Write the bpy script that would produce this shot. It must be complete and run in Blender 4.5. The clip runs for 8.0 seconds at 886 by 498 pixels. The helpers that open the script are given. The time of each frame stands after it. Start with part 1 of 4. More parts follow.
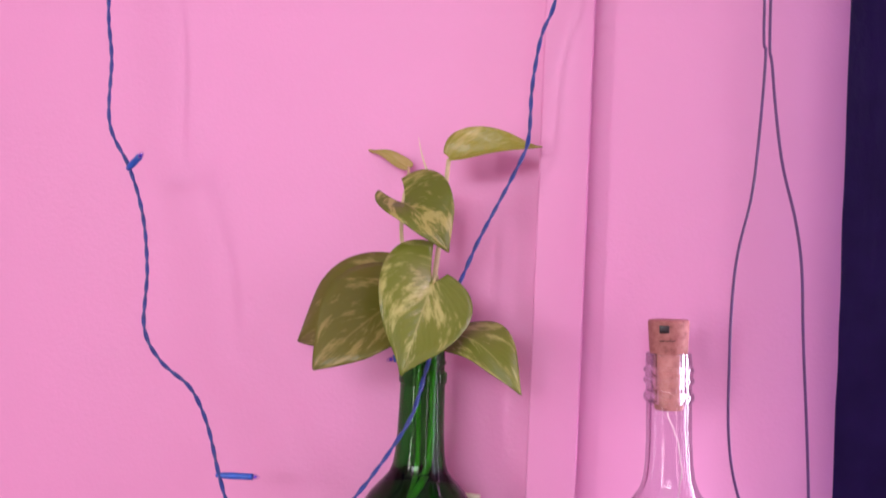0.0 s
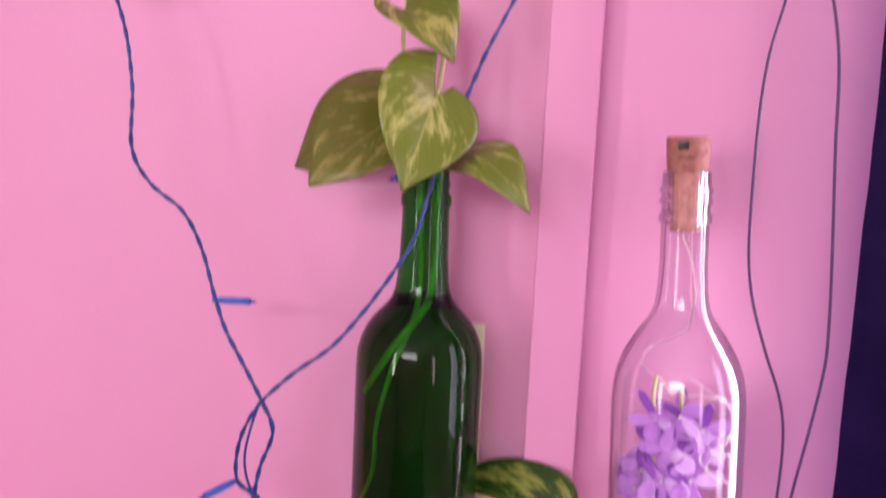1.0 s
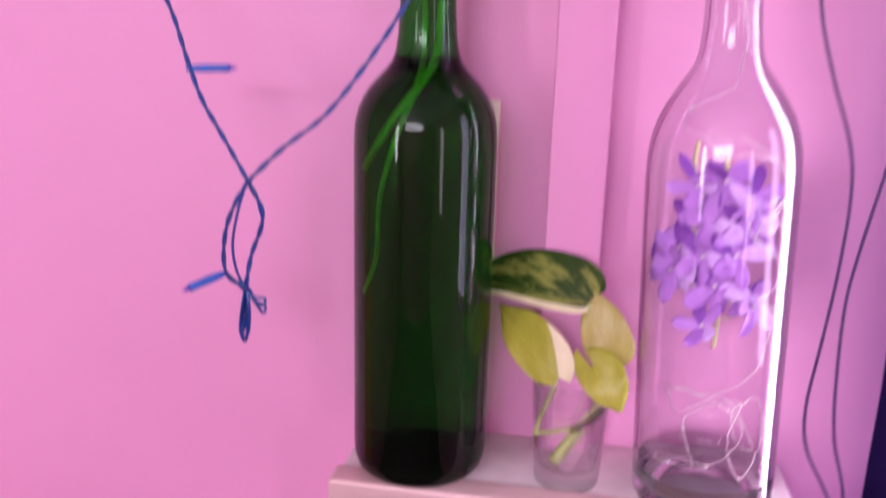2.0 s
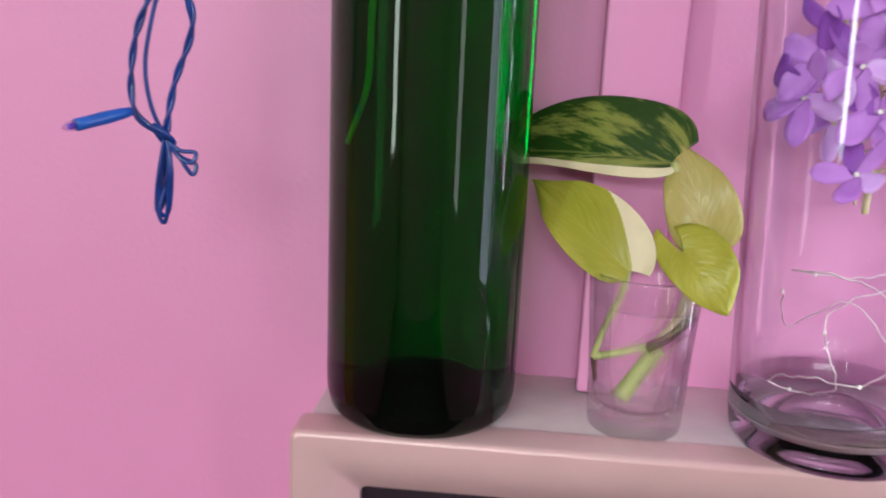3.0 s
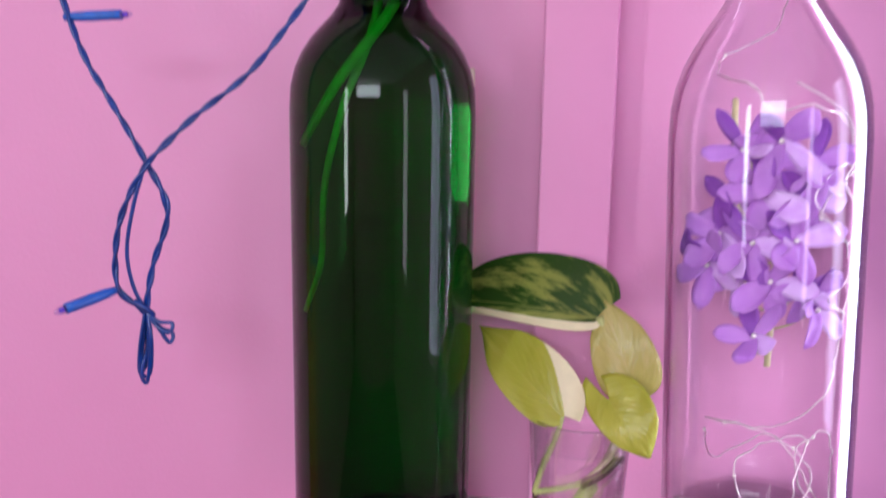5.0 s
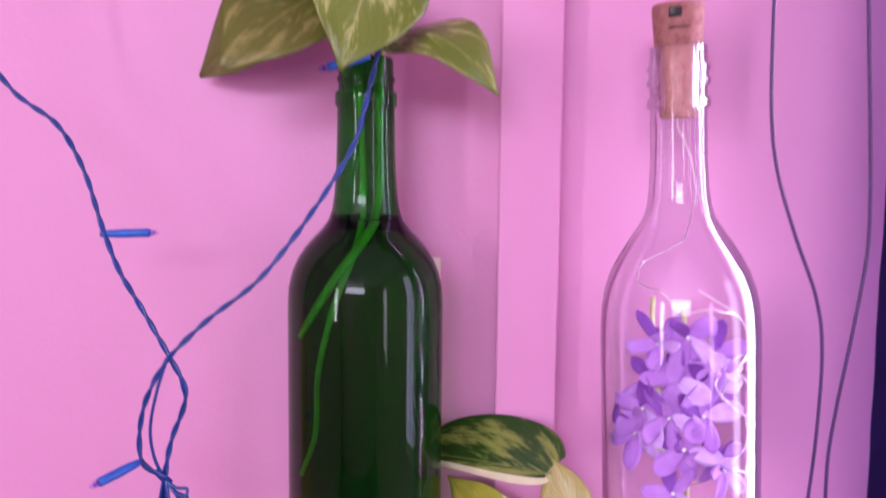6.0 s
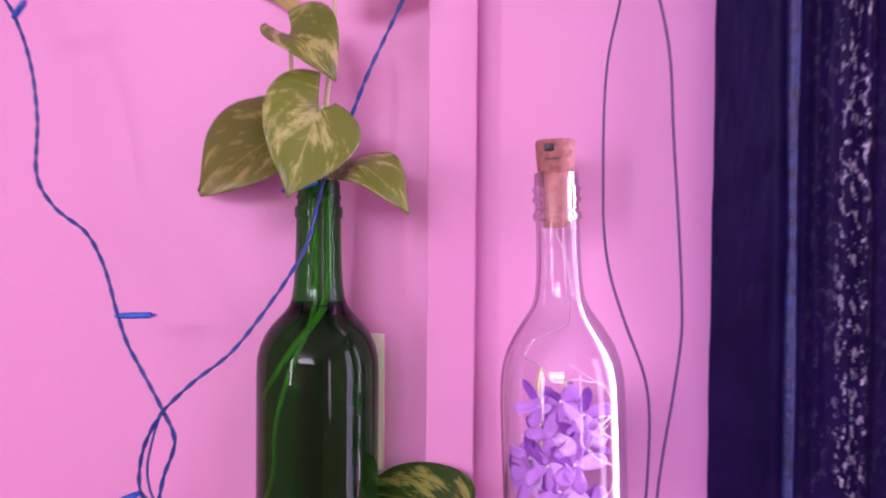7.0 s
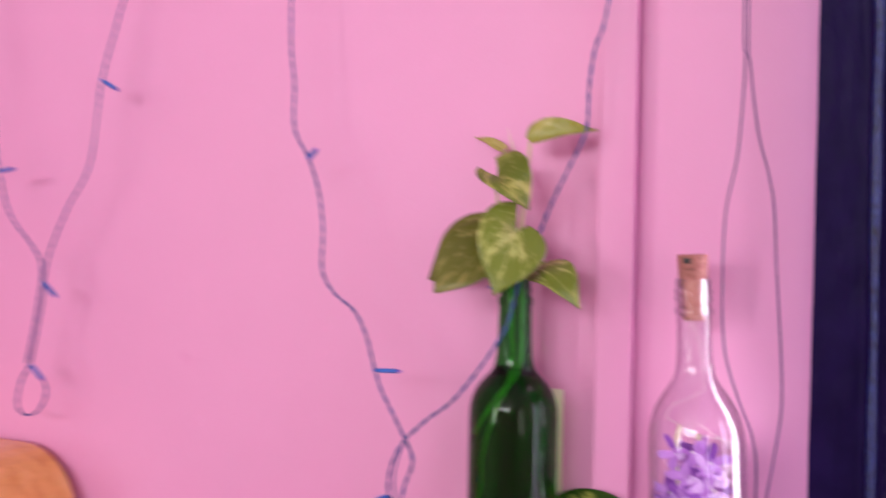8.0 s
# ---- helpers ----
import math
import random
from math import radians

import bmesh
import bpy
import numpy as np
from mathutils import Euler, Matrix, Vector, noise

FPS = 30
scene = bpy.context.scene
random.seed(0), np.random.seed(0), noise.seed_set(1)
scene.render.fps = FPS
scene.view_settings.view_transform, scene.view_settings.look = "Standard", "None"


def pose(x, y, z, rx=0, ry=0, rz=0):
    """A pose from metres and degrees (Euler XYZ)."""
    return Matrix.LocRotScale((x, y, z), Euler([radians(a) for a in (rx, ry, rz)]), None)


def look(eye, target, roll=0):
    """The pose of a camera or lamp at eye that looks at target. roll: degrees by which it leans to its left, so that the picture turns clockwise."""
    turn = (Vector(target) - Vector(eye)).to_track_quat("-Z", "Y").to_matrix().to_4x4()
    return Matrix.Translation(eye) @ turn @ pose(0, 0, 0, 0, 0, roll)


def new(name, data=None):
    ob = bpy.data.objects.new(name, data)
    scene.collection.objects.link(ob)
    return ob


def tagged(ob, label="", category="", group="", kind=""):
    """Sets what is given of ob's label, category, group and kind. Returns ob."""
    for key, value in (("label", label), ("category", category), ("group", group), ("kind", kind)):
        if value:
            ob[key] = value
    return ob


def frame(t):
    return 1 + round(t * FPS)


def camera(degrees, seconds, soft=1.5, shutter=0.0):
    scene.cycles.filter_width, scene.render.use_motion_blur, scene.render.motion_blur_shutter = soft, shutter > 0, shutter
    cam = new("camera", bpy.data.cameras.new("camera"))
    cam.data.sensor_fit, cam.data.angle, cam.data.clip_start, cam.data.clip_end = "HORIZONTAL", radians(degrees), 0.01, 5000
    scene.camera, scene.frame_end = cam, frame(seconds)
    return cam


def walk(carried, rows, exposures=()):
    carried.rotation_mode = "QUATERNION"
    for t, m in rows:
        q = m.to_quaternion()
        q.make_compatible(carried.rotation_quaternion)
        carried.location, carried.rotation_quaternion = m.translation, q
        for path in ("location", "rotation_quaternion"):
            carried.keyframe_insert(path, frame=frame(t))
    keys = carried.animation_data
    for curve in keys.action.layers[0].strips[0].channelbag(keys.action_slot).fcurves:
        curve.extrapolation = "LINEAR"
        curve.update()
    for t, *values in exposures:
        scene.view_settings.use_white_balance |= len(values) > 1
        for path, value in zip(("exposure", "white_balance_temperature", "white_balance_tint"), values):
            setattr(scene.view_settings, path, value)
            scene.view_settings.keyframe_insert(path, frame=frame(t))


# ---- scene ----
cam = camera(55.4, 8.0, soft=1.8, shutter=0.6)
PATH = [
    (0, (0.091, -0.504, 1.551), (-0.231, 1.47, 1.58), 2.5),
    (0.5, (0.093, -0.492, 1.531), (-0.233, 1.481, 1.503), 2.6),
    (1, (0.09, -0.477, 1.515), (-0.234, 1.48, 1.26), 2.7),
    (1.5, (0.09, -0.462, 1.495), (-0.227, 1.467, 1.071), 2.4),
    (2, (0.085, -0.429, 1.443), (-0.245, 1.474, 0.923), 1.5),
    (2.2, (0.07, -0.409, 1.41), (-0.226, 1.496, 0.879), 1.9),
    (3.3, (0.031, -0.297, 1.333), (-0.119, 1.65, 0.903), 2.4),
    (3.5, (0.038, -0.296, 1.338), (-0.125, 1.652, 0.912), 2.1),
    (4, (0.043, -0.315, 1.354), (-0.12, 1.638, 0.953), 1.8),
    (4.2, (0.042, -0.321, 1.363), (-0.095, 1.63, 0.945), 2.1),
    (5.3, (0.068, -0.353, 1.4), (-0.153, 1.617, 1.135), 0.7),
    (5.5, (0.07, -0.367, 1.411), (-0.139, 1.612, 1.204), 0.7),
    (6, (0.06, -0.4, 1.449), (-0.054, 1.587, 1.257), 0.6),
    (6.5, (0.088, -0.438, 1.469), (-0.062, 1.551, 1.33), 0.3),
    (7, (0.141, -0.501, 1.474), (-0.114, 1.482, 1.415), 0.5),
    (7.5, (0.175, -0.581, 1.511), (-0.253, 1.371, 1.426), 0.4),
    (8, (0.188, -0.684, 1.535), (-0.507, 1.191, 1.501), 1.0),
]
walk(cam, [(t, look(eye, target, roll)) for t, eye, target, roll in PATH],
     [(0.0, 0.15, 6350, 18), (0.5, 0.42, 7500, -3), (1.0, 0.23, 6650, 11), (1.5, 0.17, 6080, 28), (2.2, 0.24, 6150, 22), (3.3, 0.08, 5800, -22), (4.2, 0.08, 5550, -18),
      (5.5, 0.16, 5850, 15), (6.0, 0.26, 5720, 25), (6.5, 0.31, 5620, 22), (7.2, 0.17, 6220, 46), (8.0, 0.19, 6400, 2)])

# ---- plan ----
WALL_Y = 0.042        # face of the pink wall
TOP = 1.2             # top of the distribution box
LEFT, RIGHT, FRONT, CEIL = -1.7, 1.5, -3.5, 2.7
THICK = 0.16

# ---- world and lights ----
world = bpy.data.worlds.new("daylight")
scene.world = world
world.use_nodes = True
wn = world.node_tree.nodes
sky = wn.new("ShaderNodeTexSky")
sky.sky_type, sky.sun_disc = "NISHITA", False
sky.sun_elevation, sky.sun_rotation = radians(40), radians(200)
world.node_tree.links.new(sky.outputs["Color"], wn["Background"].inputs["Color"])
wn["Background"].inputs["Strength"].default_value = 0.1


def area_lamp(name, place, target, width, height, watts, colour):
    lamp = bpy.data.lights.new(name, "AREA")
    lamp.shape, lamp.size, lamp.size_y = "RECTANGLE", width, height
    lamp.energy, lamp.color = watts, colour
    ob = new(name, lamp)
    ob.matrix_world = look(place, target)
    return ob


# daylight in the side window that the cast shadows point to
area_lamp("side_window_daylight", (LEFT - 0.05, -2.55, 1.6), (0, -2.55, 1.6), 0.45, 1.3, 33, (1.0, 0.97, 0.93))
# unseen lamp added on the right to fill the shadows
area_lamp("right_fill_lamp", (RIGHT + 0.05, -2.1, 1.45), (0, -2.1, 1.45), 0.36, 1.3, 8, (1.0, 0.80, 0.90))
# unseen lamp added for the highlights on the bottles' right edges
area_lamp("far_highlight_lamp", (RIGHT + 0.05, -0.4, 1.45), (0, -0.4, 1.45), 0.34, 1.3, 8.5, (0.85, 0.72, 1.0))
# unseen lamp added high behind the camera as broad fill
area_lamp("rear_fill_lamp", (-0.5, FRONT - 0.05, 2.36), (-0.5, 0, 2.36), 1.8, 0.5, 42, (1.0, 0.97, 0.98))
# daylight behind the curtain
area_lamp("curtained_window_daylight", (0.72, WALL_Y + 0.1, 1.5), (0.72, -1, 1.5), 0.8, 1.2, 62, (0.90, 0.93, 1.0))


# ---- materials ----
def material(name, colour=(0.5, 0.5, 0.5), rough=0.5, metal=0.0, coat=0.0):
    m = bpy.data.materials.new(name)
    m.use_nodes = True
    b = m.node_tree.nodes["Principled BSDF"]
    b.inputs["Base Color"].default_value = (*colour, 1)
    b.inputs["Roughness"].default_value = rough
    b.inputs["Metallic"].default_value = metal
    b.inputs["Coat Weight"].default_value = coat
    return m, m.node_tree, b


def noise_node(tree, scale, detail=4.0, vector=None, rough=0.55):
    n = tree.nodes.new("ShaderNodeTexNoise")
    n.inputs["Scale"].default_value, n.inputs["Detail"].default_value = scale, detail
    n.inputs["Roughness"].default_value = rough
    if vector is not None:
        tree.links.new(vector, n.inputs["Vector"])
    return n


def ramp_node(tree, fac, stops):
    r = tree.nodes.new("ShaderNodeValToRGB")
    els = r.color_ramp.elements
    while len(els) < len(stops):
        els.new(0.5)
    for e, (p, c) in zip(els, stops):
        e.position, e.color = p, (*c, 1)
    tree.links.new(fac, r.inputs["Fac"])
    return r


def object_coords(tree, scale=(1, 1, 1), out="Object"):
    tc = tree.nodes.new("ShaderNodeTexCoord")
    mp = tree.nodes.new("ShaderNodeMapping")
    mp.inputs["Scale"].default_value = scale
    tree.links.new(tc.outputs[out], mp.inputs["Vector"])
    return mp.outputs["Vector"]


def bump(tree, bsdf, height, strength, distance):
    b = tree.nodes.new("ShaderNodeBump")
    b.inputs["Strength"].default_value, b.inputs["Distance"].default_value = strength, distance
    tree.links.new(height, b.inputs["Height"])
    tree.links.new(b.outputs["Normal"], bsdf.inputs["Normal"])
    return b


def plain(name, colour, rough=0.5, vary=0.15, scale=60.0, bump_by=0.0, metal=0.0, coat=0.0):
    """A surface of one colour with slight mottling and grain."""
    m, t, b = material(name, colour, rough, metal, coat)
    v = object_coords(t)
    n = noise_node(t, scale, 5, v)
    lo = tuple(max(0, c * (1 - vary)) for c in colour)
    hi = tuple(min(1, c * (1 + vary)) for c in colour)
    r = ramp_node(t, n.outputs["Fac"], [(0.3, lo), (0.7, hi)])
    t.links.new(r.outputs["Color"], b.inputs["Base Color"])
    if bump_by:
        n2 = noise_node(t, scale * 4, 3, v)
        bump(t, b, n2.outputs["Fac"], 0.5, bump_by)
    return m


def pink_paint(name, relief=1.0):
    """Pink wall paint: broad patches, fine roller grain, a few scuffs."""
    m, t, b = material(name, (0.8, 0.25, 0.52), 0.5)
    v = object_coords(t)
    broad = noise_node(t, 3.5, 5, v)
    base = ramp_node(t, broad.outputs["Fac"], [(0.3, (0.76, 0.316, 0.556)), (0.7, (0.80, 0.345, 0.598))])
    spot = noise_node(t, 26, 6, v, 0.65)
    mask = ramp_node(t, spot.outputs["Fac"], [(0.66, (0, 0, 0)), (0.78, (0.35, 0.35, 0.35))])
    mix = t.nodes.new("ShaderNodeMixRGB")
    mix.inputs["Color2"].default_value = (0.66, 0.21, 0.44, 1)
    t.links.new(mask.outputs["Color"], mix.inputs["Fac"])
    t.links.new(base.outputs["Color"], mix.inputs["Color1"])
    t.links.new(mix.outputs["Color"], b.inputs["Base Color"])
    grain = noise_node(t, 420, 3, v)
    wave = noise_node(t, 9, 3, v)
    add = t.nodes.new("ShaderNodeMath")
    add.operation = "MULTIPLY_ADD"
    add.inputs[1].default_value = 3.0
    t.links.new(wave.outputs["Fac"], add.inputs[0])
    t.links.new(grain.outputs["Fac"], add.inputs[2])
    bump(t, b, add.outputs["Value"], 0.22 * relief, 0.0007)
    rg = ramp_node(t, broad.outputs["Fac"], [(0.2, (0.42,) * 3), (0.8, (0.56,) * 3)])
    t.links.new(rg.outputs["Color"], b.inputs["Roughness"])
    return m


def leaf_material(name, dark, light, cream, amount, contrast=0.08):
    """Variegated leaf: patches drawn out along the side veins, a pale midrib, waxy gloss."""
    m, t, b = material(name, dark, 0.27)
    uv = t.nodes.new("ShaderNodeUVMap")
    sep = t.nodes.new("ShaderNodeSeparateXYZ")
    t.links.new(uv.outputs["UV"], sep.inputs["Vector"])
    # coordinate that runs slanting from the midrib, as the side veins do
    absv = t.nodes.new("ShaderNodeMath")
    absv.operation = "ABSOLUTE"
    t.links.new(sep.outputs["Y"], absv.inputs[0])
    slant = t.nodes.new("ShaderNodeMath")
    slant.operation = "MULTIPLY_ADD"
    slant.inputs[1].default_value = -0.55
    t.links.new(absv.outputs["Value"], slant.inputs[0])
    t.links.new(sep.outputs["X"], slant.inputs[2])
    comb = t.nodes.new("ShaderNodeCombineXYZ")
    t.links.new(slant.outputs["Value"], comb.inputs["X"])
    info = t.nodes.new("ShaderNodeObjectInfo")
    scaled = t.nodes.new("ShaderNodeMath")
    scaled.operation = "MULTIPLY"
    scaled.inputs[1].default_value = 0.42
    t.links.new(sep.outputs["Y"], scaled.inputs[0])
    t.links.new(scaled.outputs["Value"], comb.inputs["Y"])
    seed = t.nodes.new("ShaderNodeMath")
    seed.operation = "MULTIPLY"
    seed.inputs[1].default_value = 37.0
    t.links.new(info.outputs["Random"], seed.inputs[0])
    t.links.new(seed.outputs["Value"], comb.inputs["Z"])
    splash = noise_node(t, 3.4, 3, comb.outputs["Vector"], 0.5)
    speck = noise_node(t, 15, 4, comb.outputs["Vector"], 0.65)
    patch = t.nodes.new("ShaderNodeMixRGB")
    patch.inputs["Fac"].default_value = 0.36
    t.links.new(splash.outputs["Fac"], patch.inputs["Color1"])
    t.links.new(speck.outputs["Fac"], patch.inputs["Color2"])
    c = ramp_node(t, patch.outputs["Color"], [(0.25, dark), (0.54 - amount, dark), (0.54 - amount + contrast, light),
                                            (0.61 - amount + contrast, light), (0.67 - amount + contrast, cream)])
    rib = ramp_node(t, absv.outputs["Value"], [(0.0, (0.6,) * 3), (0.035, (0, 0, 0))])
    mix = t.nodes.new("ShaderNodeMixRGB")
    mix.inputs["Color2"].default_value = (*light, 1)
    t.links.new(rib.outputs["Color"], mix.inputs["Fac"])
    t.links.new(c.outputs["Color"], mix.inputs["Color1"])
    t.links.new(mix.outputs["Color"], b.inputs["Base Color"])
    # side veins as relief
    vein = t.nodes.new("ShaderNodeMath")
    vein.operation = "SINE"
    mul = t.nodes.new("ShaderNodeMath")
    mul.operation = "MULTIPLY"
    mul.inputs[1].default_value = 62.0
    t.links.new(slant.outputs["Value"], mul.inputs[0])
    t.links.new(mul.outputs["Value"], vein.inputs[0])
    pucker = noise_node(t, 9, 3, comb.outputs["Vector"], 0.55)
    relief = t.nodes.new("ShaderNodeMath")
    relief.operation = "MULTIPLY_ADD"
    relief.inputs[1].default_value = 0.055
    t.links.new(vein.outputs["Value"], relief.inputs[0])
    t.links.new(pucker.outputs["Fac"], relief.inputs[2])
    bump(t, b, relief.outputs["Value"], 0.26, 0.0024)
    b.inputs["Subsurface Weight"].default_value = 0.0
    # some light comes through the blade
    trans = t.nodes.new("ShaderNodeBsdfTranslucent")
    t.links.new(mix.outputs["Color"], trans.inputs["Color"])
    both = t.nodes.new("ShaderNodeMixShader")
    both.inputs["Fac"].default_value = 0.26
    t.links.new(b.outputs["BSDF"], both.inputs[1])
    t.links.new(trans.outputs["BSDF"], both.inputs[2])
    t.links.new(both.outputs["Shader"], t.nodes["Material Output"].inputs["Surface"])
    return m


def edge_gloss(t, gloss, ior):
    """Mirror strength that rises towards grazing view."""
    lw = t.nodes.new("ShaderNodeLayerWeight")
    lw.inputs["Blend"].default_value = 0.5
    power = t.nodes.new("ShaderNodeMath")
    power.operation = "POWER"
    power.inputs[1].default_value = 4.0
    t.links.new(lw.outputs["Facing"], power.inputs[0])
    mul = t.nodes.new("ShaderNodeMath")
    mul.operation = "MULTIPLY_ADD"
    f0 = ((ior - 1) / (ior + 1)) ** 2 * gloss
    mul.inputs[1].default_value, mul.inputs[2].default_value = 0.8 * gloss * (1 - f0), f0
    t.links.new(power.outputs["Value"], mul.inputs[0])
    return mul.outputs["Value"]


def thin_glass(name, tint, gloss=1.0, ior=1.5):
    """Clear thin glass: lets light straight through, mirrors by Fresnel."""
    m = bpy.data.materials.new(name)
    m.use_nodes = True
    t = m.node_tree
    t.nodes.remove(t.nodes["Principled BSDF"])
    clear = t.nodes.new("ShaderNodeBsdfTransparent")
    clear.inputs["Color"].default_value = (*tint, 1)
    gl = t.nodes.new("ShaderNodeBsdfGlossy")
    gl.inputs["Roughness"].default_value = 0.03
    mix = t.nodes.new("ShaderNodeMixShader")
    t.links.new(edge_gloss(t, gloss, ior), mix.inputs["Fac"])
    t.links.new(clear.outputs["BSDF"], mix.inputs[1])
    t.links.new(gl.outputs["BSDF"], mix.inputs[2])
    t.links.new(mix.outputs["Shader"], t.nodes["Material Output"].inputs["Surface"])
    return m


def real_glass(name, colour, ior=1.5, rough=0.0, see_through=0.0, gloss=1.0):
    m = bpy.data.materials.new(name)
    m.use_nodes = True
    t = m.node_tree
    t.nodes.remove(t.nodes["Principled BSDF"])
    g = t.nodes.new("ShaderNodeBsdfRefraction")
    g.inputs["Color"].default_value = (*colour, 1)
    g.inputs["IOR"].default_value, g.inputs["Roughness"].default_value = ior, rough
    gl = t.nodes.new("ShaderNodeBsdfGlossy")
    gl.inputs["Roughness"].default_value = rough + 0.015
    mix = t.nodes.new("ShaderNodeMixShader")
    if see_through:
        clear = t.nodes.new("ShaderNodeBsdfTransparent")
        clear.inputs["Color"].default_value = (*colour, 1)
        blend = t.nodes.new("ShaderNodeMixShader")
        blend.inputs["Fac"].default_value = see_through
        t.links.new(g.outputs["BSDF"], blend.inputs[1])
        t.links.new(clear.outputs["BSDF"], blend.inputs[2])
        t.links.new(blend.outputs["Shader"], mix.inputs[1])
        t.links.new(edge_gloss(t, gloss, ior), mix.inputs["Fac"])
    else:
        fr = t.nodes.new("ShaderNodeFresnel")
        fr.inputs["IOR"].default_value = ior
        t.links.new(fr.outputs["Fac"], mix.inputs["Fac"])
        t.links.new(g.outputs["BSDF"], mix.inputs[1])
    t.links.new(gl.outputs["BSDF"], mix.inputs[2])
    t.links.new(mix.outputs["Shader"], t.nodes["Material Output"].inputs["Surface"])
    return m


def curtain_material():
    """Navy crinkled satin, its crease glints painted as pale flecks, that lets a little violet light through."""
    m, t, b = material("navy_satin", (0.014, 0.010, 0.06), 0.4)
    v = object_coords(t)
    n = noise_node(t, 30, 6, v)
    c = ramp_node(t, n.outputs["Fac"], [(0.3, (0.009, 0.004, 0.034)), (0.7, (0.015, 0.007, 0.058))])
    t.links.new(c.outputs["Color"], b.inputs["Base Color"])
    v2 = object_coords(t, (1.0, 1.0, 0.45))
    crease = noise_node(t, 90, 4, v2, 0.7)
    bump(t, b, crease.outputs["Fac"], 0.5, 0.0025)
    b.inputs["Specular IOR Level"].default_value = 0.05
    # pale metallic flecks painted in one band stand in for glints
    sep = t.nodes.new("ShaderNodeSeparateXYZ")
    t.links.new(v, sep.inputs["Vector"])
    band = t.nodes.new("ShaderNodeMapRange")
    band.inputs["From Min"].default_value, band.inputs["From Max"].default_value = 0.26, 0.34
    t.links.new(sep.outputs["X"], band.inputs["Value"])
    stripe = ramp_node(t, band.outputs["Result"], [(0.14, (0, 0, 0)), (0.2, (0.04,) * 3), (0.36, (0.04,) * 3), (0.45, (0.62,) * 3), (0.54, (0.62,) * 3), (0.60, (0.02,) * 3)])
    fleck = noise_node(t, 330, 3, object_coords(t, (1.0, 1.0, 0.5)), 0.6)
    keep = ramp_node(t, fleck.outputs["Fac"], [(0.55, (0, 0, 0)), (0.66, (1, 1, 1))])
    glint_mask = t.nodes.new("ShaderNodeMath")
    glint_mask.operation = "MULTIPLY"
    t.links.new(stripe.outputs["Color"], glint_mask.inputs[0])
    t.links.new(keep.outputs["Color"], glint_mask.inputs[1])
    t.links.new(glint_mask.outputs["Value"], b.inputs["Metallic"])
    mix_c = t.nodes.new("ShaderNodeMixRGB")
    mix_c.inputs["Color2"].default_value = (0.75, 0.72, 0.9, 1)
    t.links.new(glint_mask.outputs["Value"], mix_c.inputs["Fac"])
    t.links.new(c.outputs["Color"], mix_c.inputs["Color1"])
    t.links.new(mix_c.outputs["Color"], b.inputs["Base Color"])
    b.inputs["Sheen Weight"].default_value = 0.03
    b.inputs["Sheen Tint"].default_value = (0.25, 0.3, 0.9, 1)
    tr = t.nodes.new("ShaderNodeBsdfTranslucent")
    tr.inputs["Color"].default_value = (0.09, 0.06, 0.34, 1)
    mix = t.nodes.new("ShaderNodeMixShader")
    mix.inputs["Fac"].default_value = 0.04
    t.links.new(b.outputs["BSDF"], mix.inputs[1])
    t.links.new(tr.outputs["BSDF"], mix.inputs[2])
    t.links.new(mix.outputs["Shader"], t.nodes["Material Output"].inputs["Surface"])
    return m


def cork_material():
    m, t, b = material("cork", (0.45, 0.22, 0.13), 0.75)
    v = object_coords(t)
    n = noise_node(t, 260, 6, v, 0.7)
    c = ramp_node(t, n.outputs["Fac"], [(0.30, (0.22, 0.072, 0.062)), (0.48, (0.36, 0.14, 0.12)), (0.75, (0.47, 0.22, 0.185))])
    t.links.new(c.outputs["Color"], b.inputs["Base Color"])
    bump(t, b, n.outputs["Fac"], 0.4, 0.0006)
    return m


def wood_material():
    m, t, b = material("varnished_wood", (0.5, 0.2, 0.05), 0.3, coat=0.4)
    v = object_coords(t, (14, 14, 1.5))
    n = noise_node(t, 4, 6, v, 0.6)
    c = ramp_node(t, n.outputs["Fac"], [(0.3, (0.58, 0.25, 0.05)), (0.55, (0.76, 0.40, 0.11)), (0.75, (0.82, 0.50, 0.20))])
    t.links.new(c.outputs["Color"], b.inputs["Base Color"])
    bump(t, b, n.outputs["Fac"], 0.2, 0.002)
    return m


def petal_cloth():
    """Purple cloth, paler or deeper from petal to petal, with light coming through."""
    m, t, b = material("purple_petal_cloth", (0.4, 0.14, 0.6), 0.55)
    geo = t.nodes.new("ShaderNodeNewGeometry")
    n = noise_node(t, 140, 4, object_coords(t))
    mix = t.nodes.new("ShaderNodeMixRGB")
    mix.inputs["Fac"].default_value = 0.35
    t.links.new(geo.outputs["Random Per Island"], mix.inputs["Color1"])
    t.links.new(n.outputs["Fac"], mix.inputs["Color2"])
    c = ramp_node(t, mix.outputs["Color"], [(0.15, (0.24, 0.05, 0.42)), (0.42, (0.44, 0.15, 0.60)), (0.68, (0.62, 0.31, 0.75)), (0.88, (0.80, 0.58, 0.88))])
    t.links.new(c.outputs["Color"], b.inputs["Base Color"])
    bump(t, b, n.outputs["Fac"], 0.4, 0.0005)
    trans = t.nodes.new("ShaderNodeBsdfTranslucent")
    t.links.new(c.outputs["Color"], trans.inputs["Color"])
    both = t.nodes.new("ShaderNodeMixShader")
    both.inputs["Fac"].default_value = 0.3
    t.links.new(b.outputs["BSDF"], both.inputs[1])
    t.links.new(trans.outputs["BSDF"], both.inputs[2])
    t.links.new(both.outputs["Shader"], t.nodes["Material Output"].inputs["Surface"])
    return m


